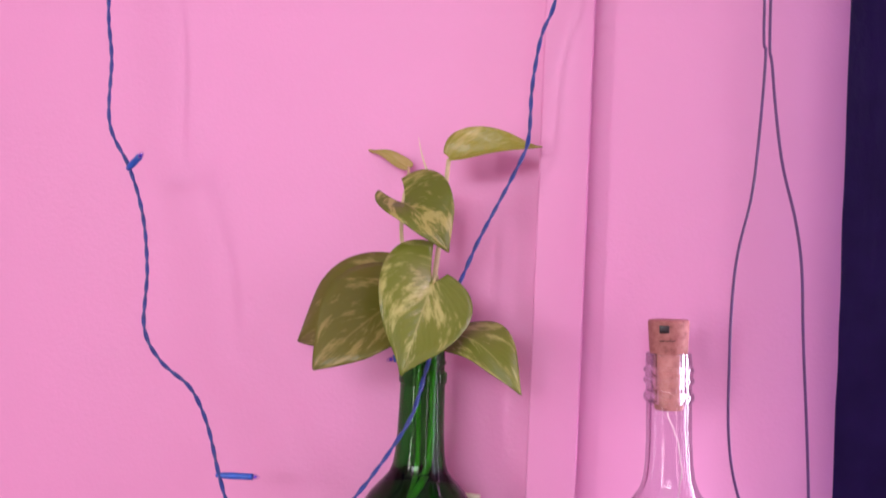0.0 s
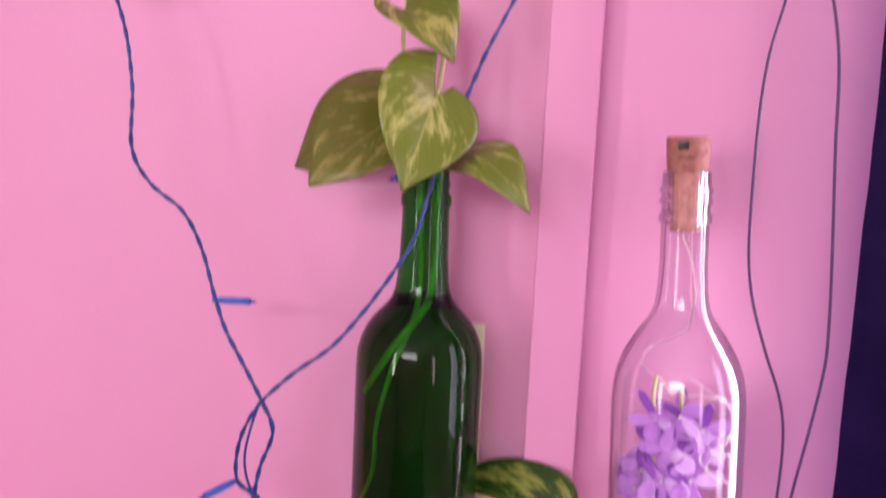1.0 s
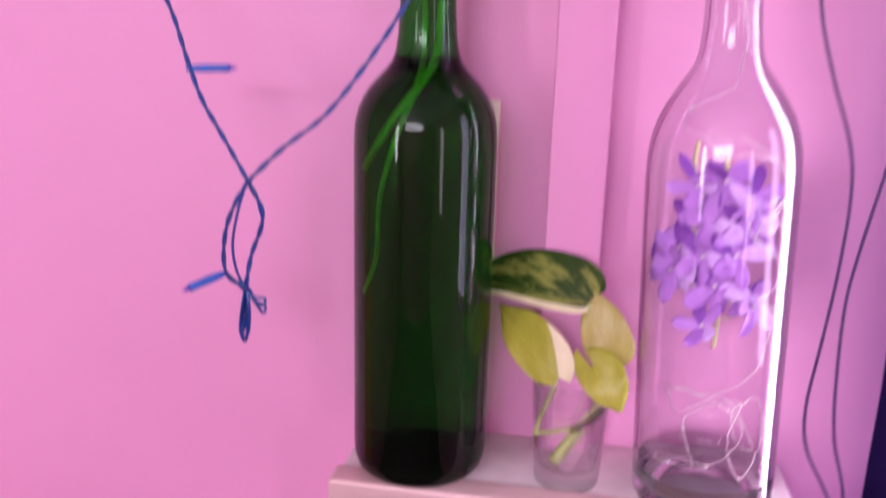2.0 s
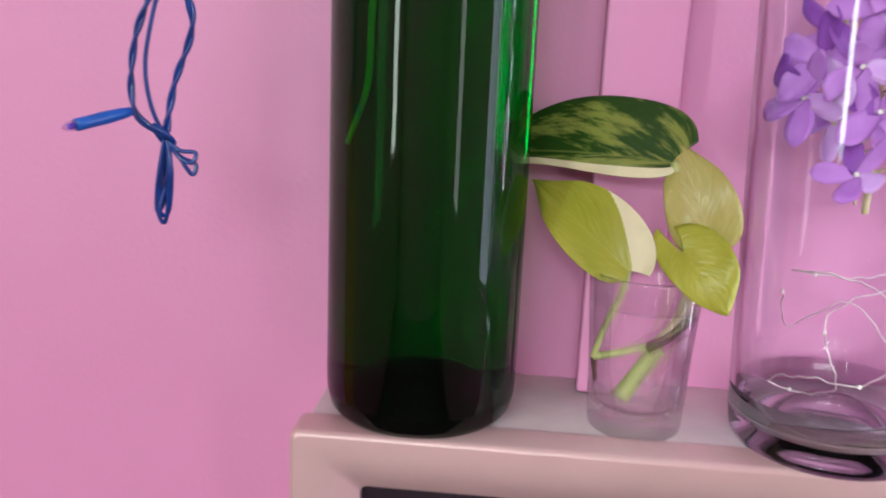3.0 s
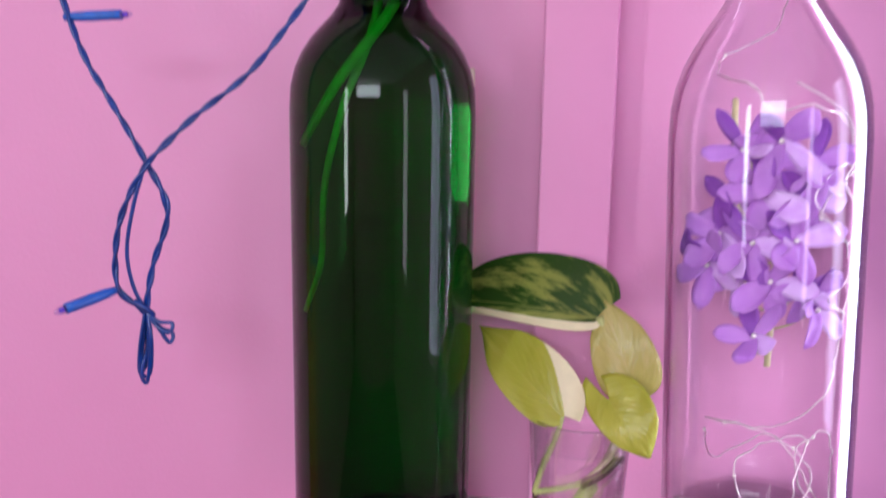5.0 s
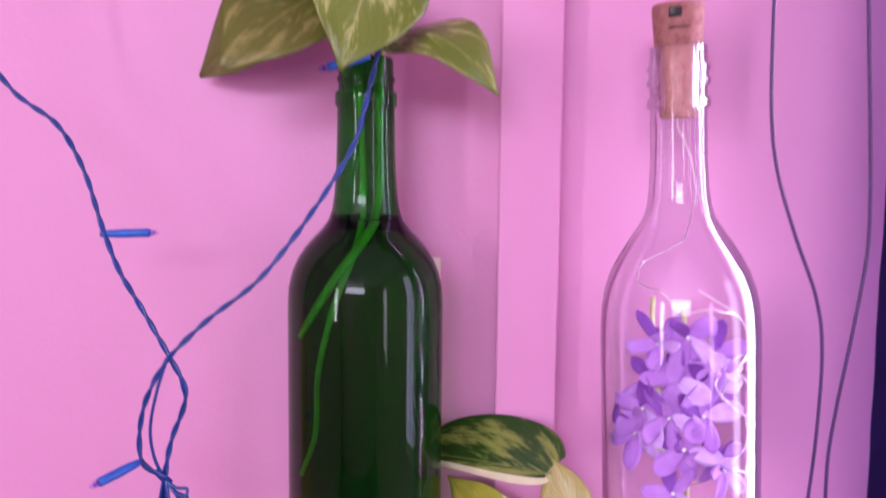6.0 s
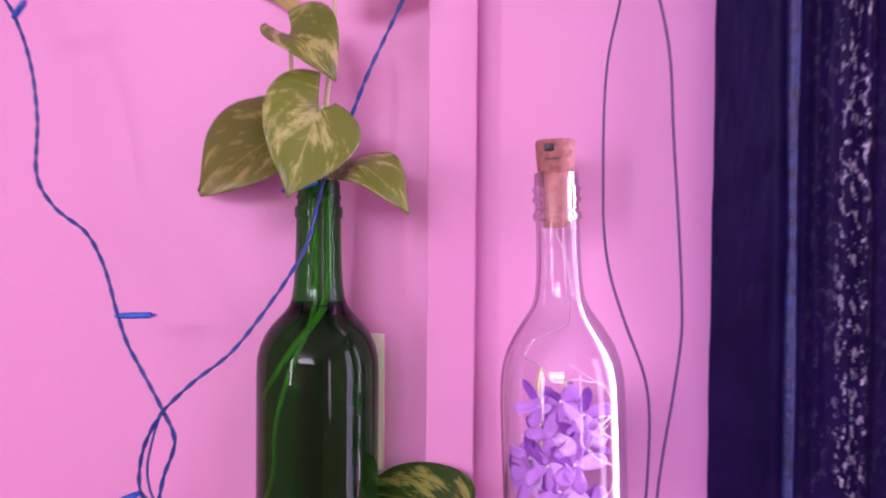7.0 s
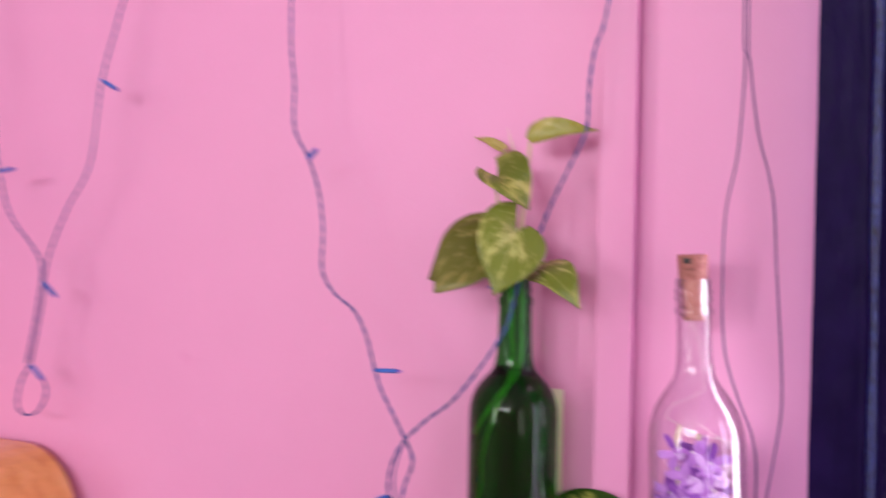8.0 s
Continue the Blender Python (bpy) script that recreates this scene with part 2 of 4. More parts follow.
PINK = pink_paint("pink_wall_paint")
PINK_PVC = pink_paint("pink_painted_plastic", 0.4)
WHITE = plain("white_ceiling_paint", (0.75, 0.74, 0.72), 0.8, 0.05, 8, 0.0006)
# floor is out of view, darkened to keep the green bottle's reflection dark
TILE = plain("grey_floor_tile", (0.07, 0.06, 0.058), 0.4, 0.12, 6)
# unseen walls; pink tuned for bounce light and the bottles' reflections
BOUNCE_WALL = plain("unseen_room_wall", (0.55, 0.27, 0.38), 0.6, 0.1, 4)
ROSE = plain("rose_beige_enamel", (0.68, 0.47, 0.45), 0.34, 0.05, 25, 0.00008, metal=0.15, coat=0.25)
# paler and greyer than the front cover
ROSE_TOP = plain("pale_enamel_top", (0.70, 0.59, 0.595), 0.42, 0.10, 40, 0.0001)
SMOKED = plain("smoked_plastic", (0.02, 0.016, 0.022), 0.12, 0.1, 15)
CREAM = plain("cream_plastic", (0.86, 0.80, 0.64), 0.35, 0.05, 30)
BLUE = plain("blue_cable_plastic", (0.007, 0.042, 0.23), 0.28, 0.25, 150, coat=0.2)
BLUE_BULB = plain("blue_bulb_sleeve", (0.02, 0.12, 0.50), 0.35, 0.2, 200)
VIOLET_WIRE = plain("violet_wire_plastic", (0.085, 0.026, 0.13), 0.45, 0.2, 150)
LED_CLEAR = thin_glass("clear_bulb_plastic", (0.86, 0.84, 0.98), 1.2)
LED_CHIP = plain("violet_bulb_chip", (0.16, 0.08, 0.62), 0.25, 0.2, 300)
GREEN_GLASS = real_glass("green_bottle_glass", (0.155, 0.51, 0.168), 1.35)
GREEN_BASE = real_glass("thick_green_base_glass", (0.065, 0.20, 0.095), 1.35)
INNER_GLASS = real_glass("bottle_cavity_face", (0.97, 0.98, 0.97), 1.35)
CLEAR_GLASS = real_glass("clear_bottle_glass", (0.958, 0.948, 0.962), 1.47)
LIP_GLASS = real_glass("clear_lip_glass", (0.965, 0.955, 0.967), 1.47, 0.0, 0.6, 1.5)
BASE_GLASS = real_glass("thick_base_glass", (0.84, 0.83, 0.85), 1.47)
CUP_GLASS = real_glass("clear_tumbler_glass", (0.975, 0.965, 0.972), 1.45, 0.0, 0.7, 1.3)
WATER = thin_glass("water", (0.97, 0.96, 0.97), 0.7, 1.33)
CORK = cork_material()
BLACK = plain("black_plastic", (0.012, 0.009, 0.009), 0.4, 0.2, 100)
SILVER = plain("silvered_copper_wire", (0.80, 0.70, 0.70), 0.30, 0.1, 200, metal=0.9)
LED_BEAD = plain("resin_bead", (0.85, 0.8, 0.72), 0.2, 0.1, 200)
LEAF_OLIVE = leaf_material("variegated_leaf", (0.155, 0.205, 0.022), (0.46, 0.45, 0.12), (0.82, 0.68, 0.42), 0.045)
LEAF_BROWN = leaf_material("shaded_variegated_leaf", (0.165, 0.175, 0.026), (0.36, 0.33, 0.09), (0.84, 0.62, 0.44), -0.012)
LEAF_PALE = leaf_material("pale_variegated_leaf", (0.175, 0.235, 0.026), (0.48, 0.52, 0.15), (0.90, 0.86, 0.58), 0.018, 0.10)
LEAF_YELLOW = leaf_material("yellow_variegated_leaf", (0.34, 0.35, 0.038), (0.58, 0.54, 0.16), (0.88, 0.78, 0.54), 0.055, 0.12)
LEAF_DARK = leaf_material("dark_variegated_leaf", (0.035, 0.085, 0.012), (0.30, 0.34, 0.07), (0.58, 0.54, 0.22), 0.06)
LEAF_LIME = leaf_material("lime_leaf", (0.48, 0.48, 0.055), (0.58, 0.56, 0.10), (0.68, 0.62, 0.22), 0.03, 0.2)
LEAF_CREAM = leaf_material("cream_lime_leaf", (0.52, 0.46, 0.13), (0.62, 0.53, 0.22), (0.72, 0.59, 0.34), 0.05, 0.2)
CREAM_LEAF_PART = plain("cream_leaf_sector", (0.73, 0.66, 0.41), 0.45, 0.08, 90)
STEM_GREEN = plain("green_stem", (0.42, 0.45, 0.16), 0.4, 0.2, 120)
STEM_PALE = plain("pale_stem", (0.55, 0.50, 0.25), 0.4, 0.15, 120)
STEM_WET = plain("wet_green_stem", (0.42, 0.66, 0.09), 0.35, 0.15, 120)
STEM_BROWN = plain("brown_stem_sheath", (0.07, 0.03, 0.02), 0.6, 0.3, 150)
PETAL = petal_cloth()
NAVY = curtain_material()
WOOD = wood_material()
# blue of the added ridge that imitates sheen on the curtain fold
SHEEN_BLUE = plain("fold_sheen_blue", (0.009, 0.018, 0.105), 0.32, 0.75, 130, 0.0018)


# ---- mesh helpers ----
def mesh_object(name, bm, mat, parent=None, smooth=True):
    me = bpy.data.meshes.new(name)
    bm.normal_update()
    bm.to_mesh(me)
    bm.free()
    for m in (mat if isinstance(mat, (list, tuple)) else (mat,)):
        me.materials.append(m)
    if smooth:
        for p in me.polygons:
            p.use_smooth = True
    ob = new(name, me)
    if parent:
        ob.parent = parent
        ob.matrix_parent_inverse = parent.matrix_world.inverted()
    return ob


def part(name, bm, mat, parent, label="", smooth=True):
    ob = mesh_object(name, bm, mat, parent, smooth)
    if label:
        ob["label"] = label
    return ob


def thing(name, place, label, category, group=""):
    ob = new(name)
    ob.empty_display_size = 0.01
    ob.matrix_world = pose(*place)
    bpy.context.view_layer.update()
    return tagged(ob, label, category, group)


def box(bm, lo, hi, bevel=0.0, segments=2):
    geo = bmesh.ops.create_cube(bm, size=1.0)
    c = [(a + b) / 2 for a, b in zip(lo, hi)]
    s = [b - a for a, b in zip(lo, hi)]
    bmesh.ops.transform(bm, matrix=Matrix.LocRotScale(c, None, s), verts=geo["verts"])
    if bevel:
        edges = list({e for v in geo["verts"] for e in v.link_edges})
        bmesh.ops.bevel(bm, geom=edges, offset=bevel, segments=segments, affect="EDGES", profile=0.5)
    return bm


def boxes(*specs):
    bm = bmesh.new()
    for s in specs:
        box(bm, *s)
    return bm


def lathe(bm, profile, centre, steps=64, mat=0):
    """Turns a profile of (radius, height) round the upright through centre."""
    cx, cy, cz = centre
    rings = []
    for r, z in profile:
        if r < 1e-6:
            rings.append([bm.verts.new((cx, cy, cz + z))])
        else:
            rings.append([bm.verts.new((cx + r * math.cos(2 * math.pi * i / steps), cy + r * math.sin(2 * math.pi * i / steps), cz + z))
                          for i in range(steps)])
    for a, b in zip(rings, rings[1:]):
        for i in range(steps):
            j = (i + 1) % steps
            if len(a) == 1 and len(b) == 1:
                continue
            if len(a) == 1:
                f = (a[0], b[j], b[i])
            elif len(b) == 1:
                f = (a[i], a[j], b[0])
            else:
                f = (a[i], a[j], b[j], b[i])
            face = bm.faces.new(f)
            face.material_index = mat
    return bm


def smooth_path(points, steps=8):
    """Catmull-Rom through the points."""
    p = [Vector(q) for q in points]
    p = [2 * p[0] - p[1]] + p + [2 * p[-1] - p[-2]]
    out = []
    for i in range(1, len(p) - 2):
        a, b, c, d = p[i - 1:i + 3]
        for k in range(steps):
            t = k / steps
            out.append(0.5 * ((2 * b) + (c - a) * t + (2 * a - 5 * b + 4 * c - d) * t * t + (3 * b - a - 3 * c + d) * t ** 3))
    out.append(p[-2])
    return out


def tube(bm, path, radius, sides=6, taper=None, mat=0):
    """A tube along a path; taper gives the radius factor by the share of the way."""
    rings = []
    n = len(path)
    side = None
    for i, q in enumerate(path):
        d = (path[min(i + 1, n - 1)] - path[max(i - 1, 0)])
        d = d.normalized() if d.length > 1e-9 else Vector((0, 0, 1))
        if side is None:
            side = d.orthogonal().normalized()
        side = (side - d * side.dot(d))
        side = side.normalized() if side.length > 1e-6 else d.orthogonal().normalized()
        up = d.cross(side)
        r = radius * (taper(i / (n - 1)) if taper else 1.0)
        rings.append([bm.verts.new(q + r * (math.cos(2 * math.pi * k / sides) * side + math.sin(2 * math.pi * k / sides) * up)) for k in range(sides)])
    for a, b in zip(rings, rings[1:]):
        for k in range(sides):
            j = (k + 1) % sides
            bm.faces.new((a[k], a[j], b[j], b[k])).material_index = mat
    bm.faces.new(rings[0][::-1]).material_index = mat
    bm.faces.new(rings[-1]).material_index = mat
    return bm


def twisted(bm, points, strands=2, spread=0.0006, radius=0.00080, pitch=0.021, loose=0.4, steps=10):
    """A cable of strands wound round each other."""
    path = smooth_path(points, steps)
    run, total = [0.0], 0.0
    for a, b in zip(path, path[1:]):
        total += (b - a).length
        run.append(total)
    for s in range(strands):
        line, side = [], None
        for i, q in enumerate(path):
            d = (path[min(i + 1, len(path) - 1)] - path[max(i - 1, 0)]).normalized()
            if side is None:
                side = d.orthogonal().normalized()
            side = (side - d * side.dot(d)).normalized()
            a = 2 * math.pi * (run[i] / pitch + s / strands)
            wob = spread * (1 + loose * noise.noise(q * 90 + Vector((s * 7, 0, 0))))
            line.append(q + wob * (math.cos(a) * side + math.sin(a) * d.cross(side)))
        tube(bm, line, radius, 5)
    return bm


# ---- structure ----
def wall_with_opening(name, lo, hi, axis, openings, mat, label):
    """A wall slab with window openings; axis 0 runs along x, 1 along y. Each opening: from, to, sill, head."""
    bm = bmesh.new()
    k = axis
    start = lo[k]
    spans = []
    for a0, a1, z0, z1 in openings:
        spans += [(start, a0, lo[2], hi[2]), (a0, a1, lo[2], z0), (a0, a1, z1, hi[2])]
        start = a1
    spans.append((start, hi[k], lo[2], hi[2]))
    for s0, s1, b0, b1 in spans:
        l, h = list(lo), list(hi)
        l[k], h[k], l[2], h[2] = s0, s1, b0, b1
        box(bm, l, h)
    return tagged(mesh_object(name, bm, mat, None, False), label, "wall", kind="structure")


wall_with_opening("wall_back", (LEFT - THICK, WALL_Y, 0), (RIGHT + THICK, WALL_Y + THICK, CEIL), 0, [(0.32, 1.12, 0.9, 2.1)], PINK,
                  "bright pink painted plaster wall behind the bottles")
wall_with_opening("wall_left", (LEFT - THICK, FRONT, 0), (LEFT, WALL_Y, CEIL), 1, [(-2.80, -2.30, 0.93, 2.27)], BOUNCE_WALL,
                  "plain unseen dusky pink side wall with a window")
# openings in the right and front walls only hold the added lamps
wall_with_opening("wall_right", (RIGHT, FRONT, 0), (RIGHT + THICK, WALL_Y, CEIL), 1, [(-2.36, -1.84, 0.78, 2.12), (-0.56, -0.24, 0.78, 2.12)], BOUNCE_WALL,
                  "plain unseen dusky pink side wall with openings for added lamps")
wall_with_opening("wall_front", (LEFT - THICK, FRONT - THICK, 0), (RIGHT + THICK, FRONT, CEIL), 0, [(-1.43, 0.43, 2.08, 2.64)], BOUNCE_WALL,
                  "plain unseen dusky pink wall with an opening for added fill")
tagged(mesh_object("floor", boxes(((LEFT - THICK, FRONT - THICK, -0.1), (RIGHT + THICK, WALL_Y + THICK, 0))), TILE, None, False),
       "grey stone floor of the room", "floor", kind="structure")
tagged(mesh_object("ceiling", boxes(((LEFT - THICK, FRONT - THICK, CEIL), (RIGHT + THICK, WALL_Y + THICK, CEIL + 0.1))), WHITE, None, False),
       "plain white painted ceiling", "ceiling", kind="structure")


# ---- cable trunking on the wall ----
def build_trunking():
    t = thing("cable_trunking", (0.0785, WALL_Y, TOP), "pink painted plastic cable trunking running up the wall", "trunking")
    x0, x1, y0 = 0.0632, 0.0940, 0.0225
    part("trunking_base", boxes(((x0 + 0.001, y0 + 0.003, TOP + 0.001), (x1 - 0.001, WALL_Y, CEIL), 0.0004)), PINK_PVC, t)
    bm = bmesh.new()
    box(bm, (x0, y0, TOP + 0.001), (x1, y0 + 0.0045, CEIL), 0.0014, 3)
    part("trunking_cover", bm, PINK_PVC, t)


build_trunking()


# ---- distribution box that serves as a ledge ----
BX0, BX1 = -0.0435, 0.2075


def build_box():
    t = thing("distribution_box", ((BX0 + BX1) / 2, WALL_Y, 0.88), "rose-beige enamelled electrical distribution box on the wall with a smoked window", "electrical box")
    z0 = 0.86
    bm = bmesh.new()
    box(bm, (BX0 + 0.003, -0.0160, z0 + 0.004), (BX1 - 0.003, WALL_Y, TOP), 0.0009, 2)
    part("back_box", bm, ROSE_TOP, t, "pale pinkish top and sides")
    # front cover with a rounded rim round the window opening
    w0, w1, wz0, wz1 = BX0 + 0.026, BX1 - 0.03, z0 + 0.05, TOP - 0.0185
    prof = [(-0.0002, -0.0180), (0.0002, -0.0184), (0.0002, -0.0190), (0.0002, -0.0318), (0.0, -0.0328), (-0.0006, -0.0337), (-0.0015, -0.0342), (-0.0022, -0.0343), (-0.006, -0.0343)]
    bm = bmesh.new()

    def loop(inset, y, r):
        pts = []
        xa, xb, za, zb = BX0 + inset, BX1 - inset, z0 + inset, TOP - inset
        for cx, cz, a0 in ((xb - r, zb - r, 0), (xa + r, zb - r, 90), (xa + r, za + r, 180), (xb - r, za + r, 270)):
            for k in range(7):
                a = radians(a0 + 15 * k)
                pts.append(bm.verts.new((cx + r * math.cos(a), y, cz + r * math.sin(a))))
        return pts

    def window_loop(y, r=0.003):
        pts = []
        for cx, cz, a0 in ((w1 - r, wz1 - r, 0), (w0 + r, wz1 - r, 90), (w0 + r, wz0 + r, 180), (w1 - r, wz0 + r, 270)):
            for k in range(7):
                a = radians(a0 + 15 * k)
                pts.append(bm.verts.new((cx + r * math.cos(a), y, cz + r * math.sin(a))))
        return pts

    loops = [loop(0.008, -0.0181, 0.004), loop(0.001, -0.0180, 0.0035)] + [loop(-0.0008 - dz, y, 0.0035) for dz, y in prof]
    loops += [window_loop(-0.0348), window_loop(-0.0342, 0.0028), window_loop(-0.028, 0.0028)]
    for a, b in zip(loops, loops[1:]):
        for k in range(len(a)):
            j = (k + 1) % len(a)
            bm.faces.new((a[k], a[j], b[j], b[k]))
    bmesh.ops.recalc_face_normals(bm, faces=bm.faces)
    part("front_cover", bm, ROSE, t, "rounded rose-gold front cover")
    part("window", boxes(((w0 - 0.002, -0.030, wz0 - 0.002), (w1 + 0.002, -0.0275, wz1 + 0.002), 0.0005)), SMOKED, t, "dark smoked plastic window")
    for k in range(4):
        x = w0 + 0.028 + 0.045 * k
        bm = boxes(((x, -0.0272, wz1 - 0.06), (x + 0.012, -0.022, wz1 - 0.004), 0.001))
        part("switch_lever", bm, BLACK, t, "black breaker lever behind the window")


build_box()


# ---- cream blanking plate behind the green bottle ----
def build_plate():
    bm = bmesh.new()
    box(bm, (0.008, 0.0388, 1.312), (0.0338, WALL_Y, 1.402), 0.0012, 3)
    t = tagged(mesh_object("wall_plate", bm, CREAM), "cream plastic wall strip half hidden behind the green bottle", "wall plate")
    return t


build_plate()


# ---- green bottle ----
def build_green_bottle():
    t = thing("green_bottle", (0, 0, TOP), "dark green glass wine bottle filled with water to the neck", "bottle")
    outer = [(0, 0.006), (0.016, 0.004), (0.026, 0.0006), (0.0305, 0.0), (0.0335, 0.0012), (0.0358, 0.0042), (0.0369, 0.0095), (0.0372, 0.016),
             (0.0372, 0.10), (0.0372, 0.176), (0.03715, 0.184), (0.0366, 0.1925), (0.0349, 0.1995), (0.0323, 0.2055), (0.0287, 0.2110), (0.0247, 0.2155),
             (0.0209, 0.2195), (0.0178, 0.2237), (0.0161, 0.2285), (0.0150, 0.236), (0.0142, 0.2475), (0.0138, 0.262), (0.0136, 0.2765),
             (0.0143, 0.2772), (0.0146, 0.2785), (0.0146, 0.2825), (0.0143, 0.2838), (0.0131, 0.2846), (0.0129, 0.2880), (0.0136, 0.2890), (0.0136, 0.2905), (0.0129, 0.2915),
             (0.0128, 0.2975), (0.0125, 0.2994), (0.0117, 0.3000), (0.0105, 0.2996), (0.0098, 0.2985)]
    cavity = [(0.0098, 0.2985), (0.0096, 0.27), (0.0100, 0.247), (0.0112, 0.2345), (0.0126, 0.2275), (0.0136, 0.2245), (0.0130, 0.2236), (0.0120, 0.2232), (0, 0.2230)]
    bm = bmesh.new()
    cut = next(i for i, (r, z) in enumerate(outer) if z > 0.276)
    foot = next(i for i, (r, z) in enumerate(outer) if z > 0.009)
    lathe(bm, outer[foot:cut + 1], (0, 0, TOP), 96, 0)
    lathe(bm, cavity, (0, 0, TOP), 96, 1)
    part("body", bm, [GREEN_GLASS, INNER_GLASS], t)
    # thick punted base: the glass below the liquid
    punt = [(0.0369, 0.0095), (0.0345, 0.0085), (0.030, 0.0080), (0.022, 0.0125), (0.012, 0.0215), (0, 0.0240)]
    bm = bmesh.new()
    lathe(bm, outer[:foot + 1], (0, 0, TOP), 96)
    lathe(bm, punt, (0, 0, TOP), 96)
    part("base", bm, GREEN_BASE, t, "thick dark green punted base")
    part("lip", lathe(bmesh.new(), outer[cut:], (0, 0, TOP), 96), GREEN_GLASS, t, "ringed green glass lip")
    return t


build_green_bottle()


# ---- clear bottle with cork light, flowers and wire ----
CX, CY = 0.1553, -0.0055
LEAN_CLEAR = -2.3      # the clear bottle leans a little


def build_clear_bottle():
    t = thing("clear_bottle", (CX, CY, TOP), "clear glass wine bottle holding purple cloth flowers", "bottle")
    outer = [(0, 0.011), (0.010, 0.010), (0.021, 0.0035), (0.0275, 0.0004), (0.0305, 0.0), (0.0335, 0.0016), (0.0353, 0.0055), (0.0359, 0.012),
             (0.0361, 0.10), (0.0361, 0.166), (0.0360, 0.176), (0.0353, 0.187), (0.0338, 0.195), (0.0310, 0.2030), (0.0272, 0.2100), (0.0232, 0.2165),
             (0.0194, 0.2220), (0.0162, 0.2272), (0.0144, 0.2330), (0.0133, 0.242), (0.0127, 0.255), (0.0125, 0.2765),
             (0.0138, 0.2775), (0.0142, 0.2795), (0.0138, 0.2815), (0.0128, 0.2825), (0.0127, 0.2865), (0.0140, 0.2880), (0.0142, 0.2895), (0.0132, 0.2910), (0.0132, 0.2930),
             (0.0141, 0.2942), (0.0140, 0.2956), (0.0129, 0.2970), (0.0127, 0.3040), (0.0120, 0.3048), (0.0106, 0.3045)]
    inner = [(0.0106, 0.3045), (0.0099, 0.302), (0.0098, 0.262), (0.0103, 0.246), (0.0114, 0.2355), (0.0132, 0.2290), (0.0164, 0.2230), (0.0204, 0.2170),
             (0.0246, 0.2095), (0.0284, 0.2015), (0.0312, 0.1935), (0.0328, 0.1850), (0.0338, 0.175), (0.0338, 0.10), (0.0338, 0.022), (0.0322, 0.0145), (0.0290, 0.0105),
             (0.020, 0.0125), (0.010, 0.0175), (0, 0.0185)]
    bm = bmesh.new()
    cut = next(i for i, (r, z) in enumerate(outer) if z > 0.276)
    foot = next(i for i, (r, z) in enumerate(outer) if z > 0.0115)
    hollow = next(i for i, (r, z) in enumerate(inner) if z < 0.03)
    lathe(bm, outer[foot:cut + 1], (CX, CY, TOP), 96)
    lathe(bm, inner[:hollow + 1], (CX, CY, TOP), 96)
    part("body", bm, CLEAR_GLASS, t).visible_shadow = False
    bm = bmesh.new()
    lathe(bm, outer[:foot + 1], (CX, CY, TOP), 96)
    lathe(bm, inner[hollow:], (CX, CY, TOP), 96)
    part("base", bm, BASE_GLASS, t, "thick clear glass base with a punt")
    part("lip", lathe(bmesh.new(), outer[cut:], (CX, CY, TOP), 96), LIP_GLASS, t, "threaded clear glass lip").visible_shadow = False
    t.matrix_world = pose(CX, CY, TOP, 0, LEAN_CLEAR, 0) @ Matrix.Diagonal((1.005, 1.005, 1, 1))


build_clear_bottle()


def build_stopper():
    t = thing("stopper_light", (CX, CY, TOP + 0.272), "brown cork stopper light in the clear bottle's neck", "stopper")
    prof = [(0, 0.2725), (0.0076, 0.2725), (0.0083, 0.2732), (0.0096, 0.300), (0.0108, 0.3065), (0.0116, 0.3215), (0.0114, 0.3228), (0.0108, 0.3234), (0, 0.3234)]
    part("cork", lathe(bmesh.new(), prof, (CX, CY, TOP), 48), CORK, t)
    fx, fy = CX - 0.0035, CY - 0.0112
    part("switch_slot", boxes(((fx - 0.0027, fy - 0.0006, TOP + 0.3165), (fx + 0.0027, fy + 0.003, TOP + 0.3208), 0.0003)), BLACK, t, "small black switch slot")
    part("seam", boxes(((fx - 0.0027, fy - 0.0004, TOP + 0.3118), (fx + 0.006, fy + 0.004, TOP + 0.3123))), STEM_BROWN, t, "thin dark seam")
    t.matrix_world = pose(CX, CY, TOP, 0, LEAN_CLEAR, 0) @ Matrix.Translation((0, 0, 0.272))

build_stopper()




def axis_x(z):
    """Where the leaning bottle's axis stands at height z over its foot."""
    return CX + z * math.tan(radians(LEAN_CLEAR))


def inside(p, limit=0.0318):
    """Keep a point within the bottle's hollow."""
    d = Vector((p.x - axis_x(p.z - TOP), p.y - CY, 0))
    return p - d * (1 - limit / d.length) if d.length > limit else p


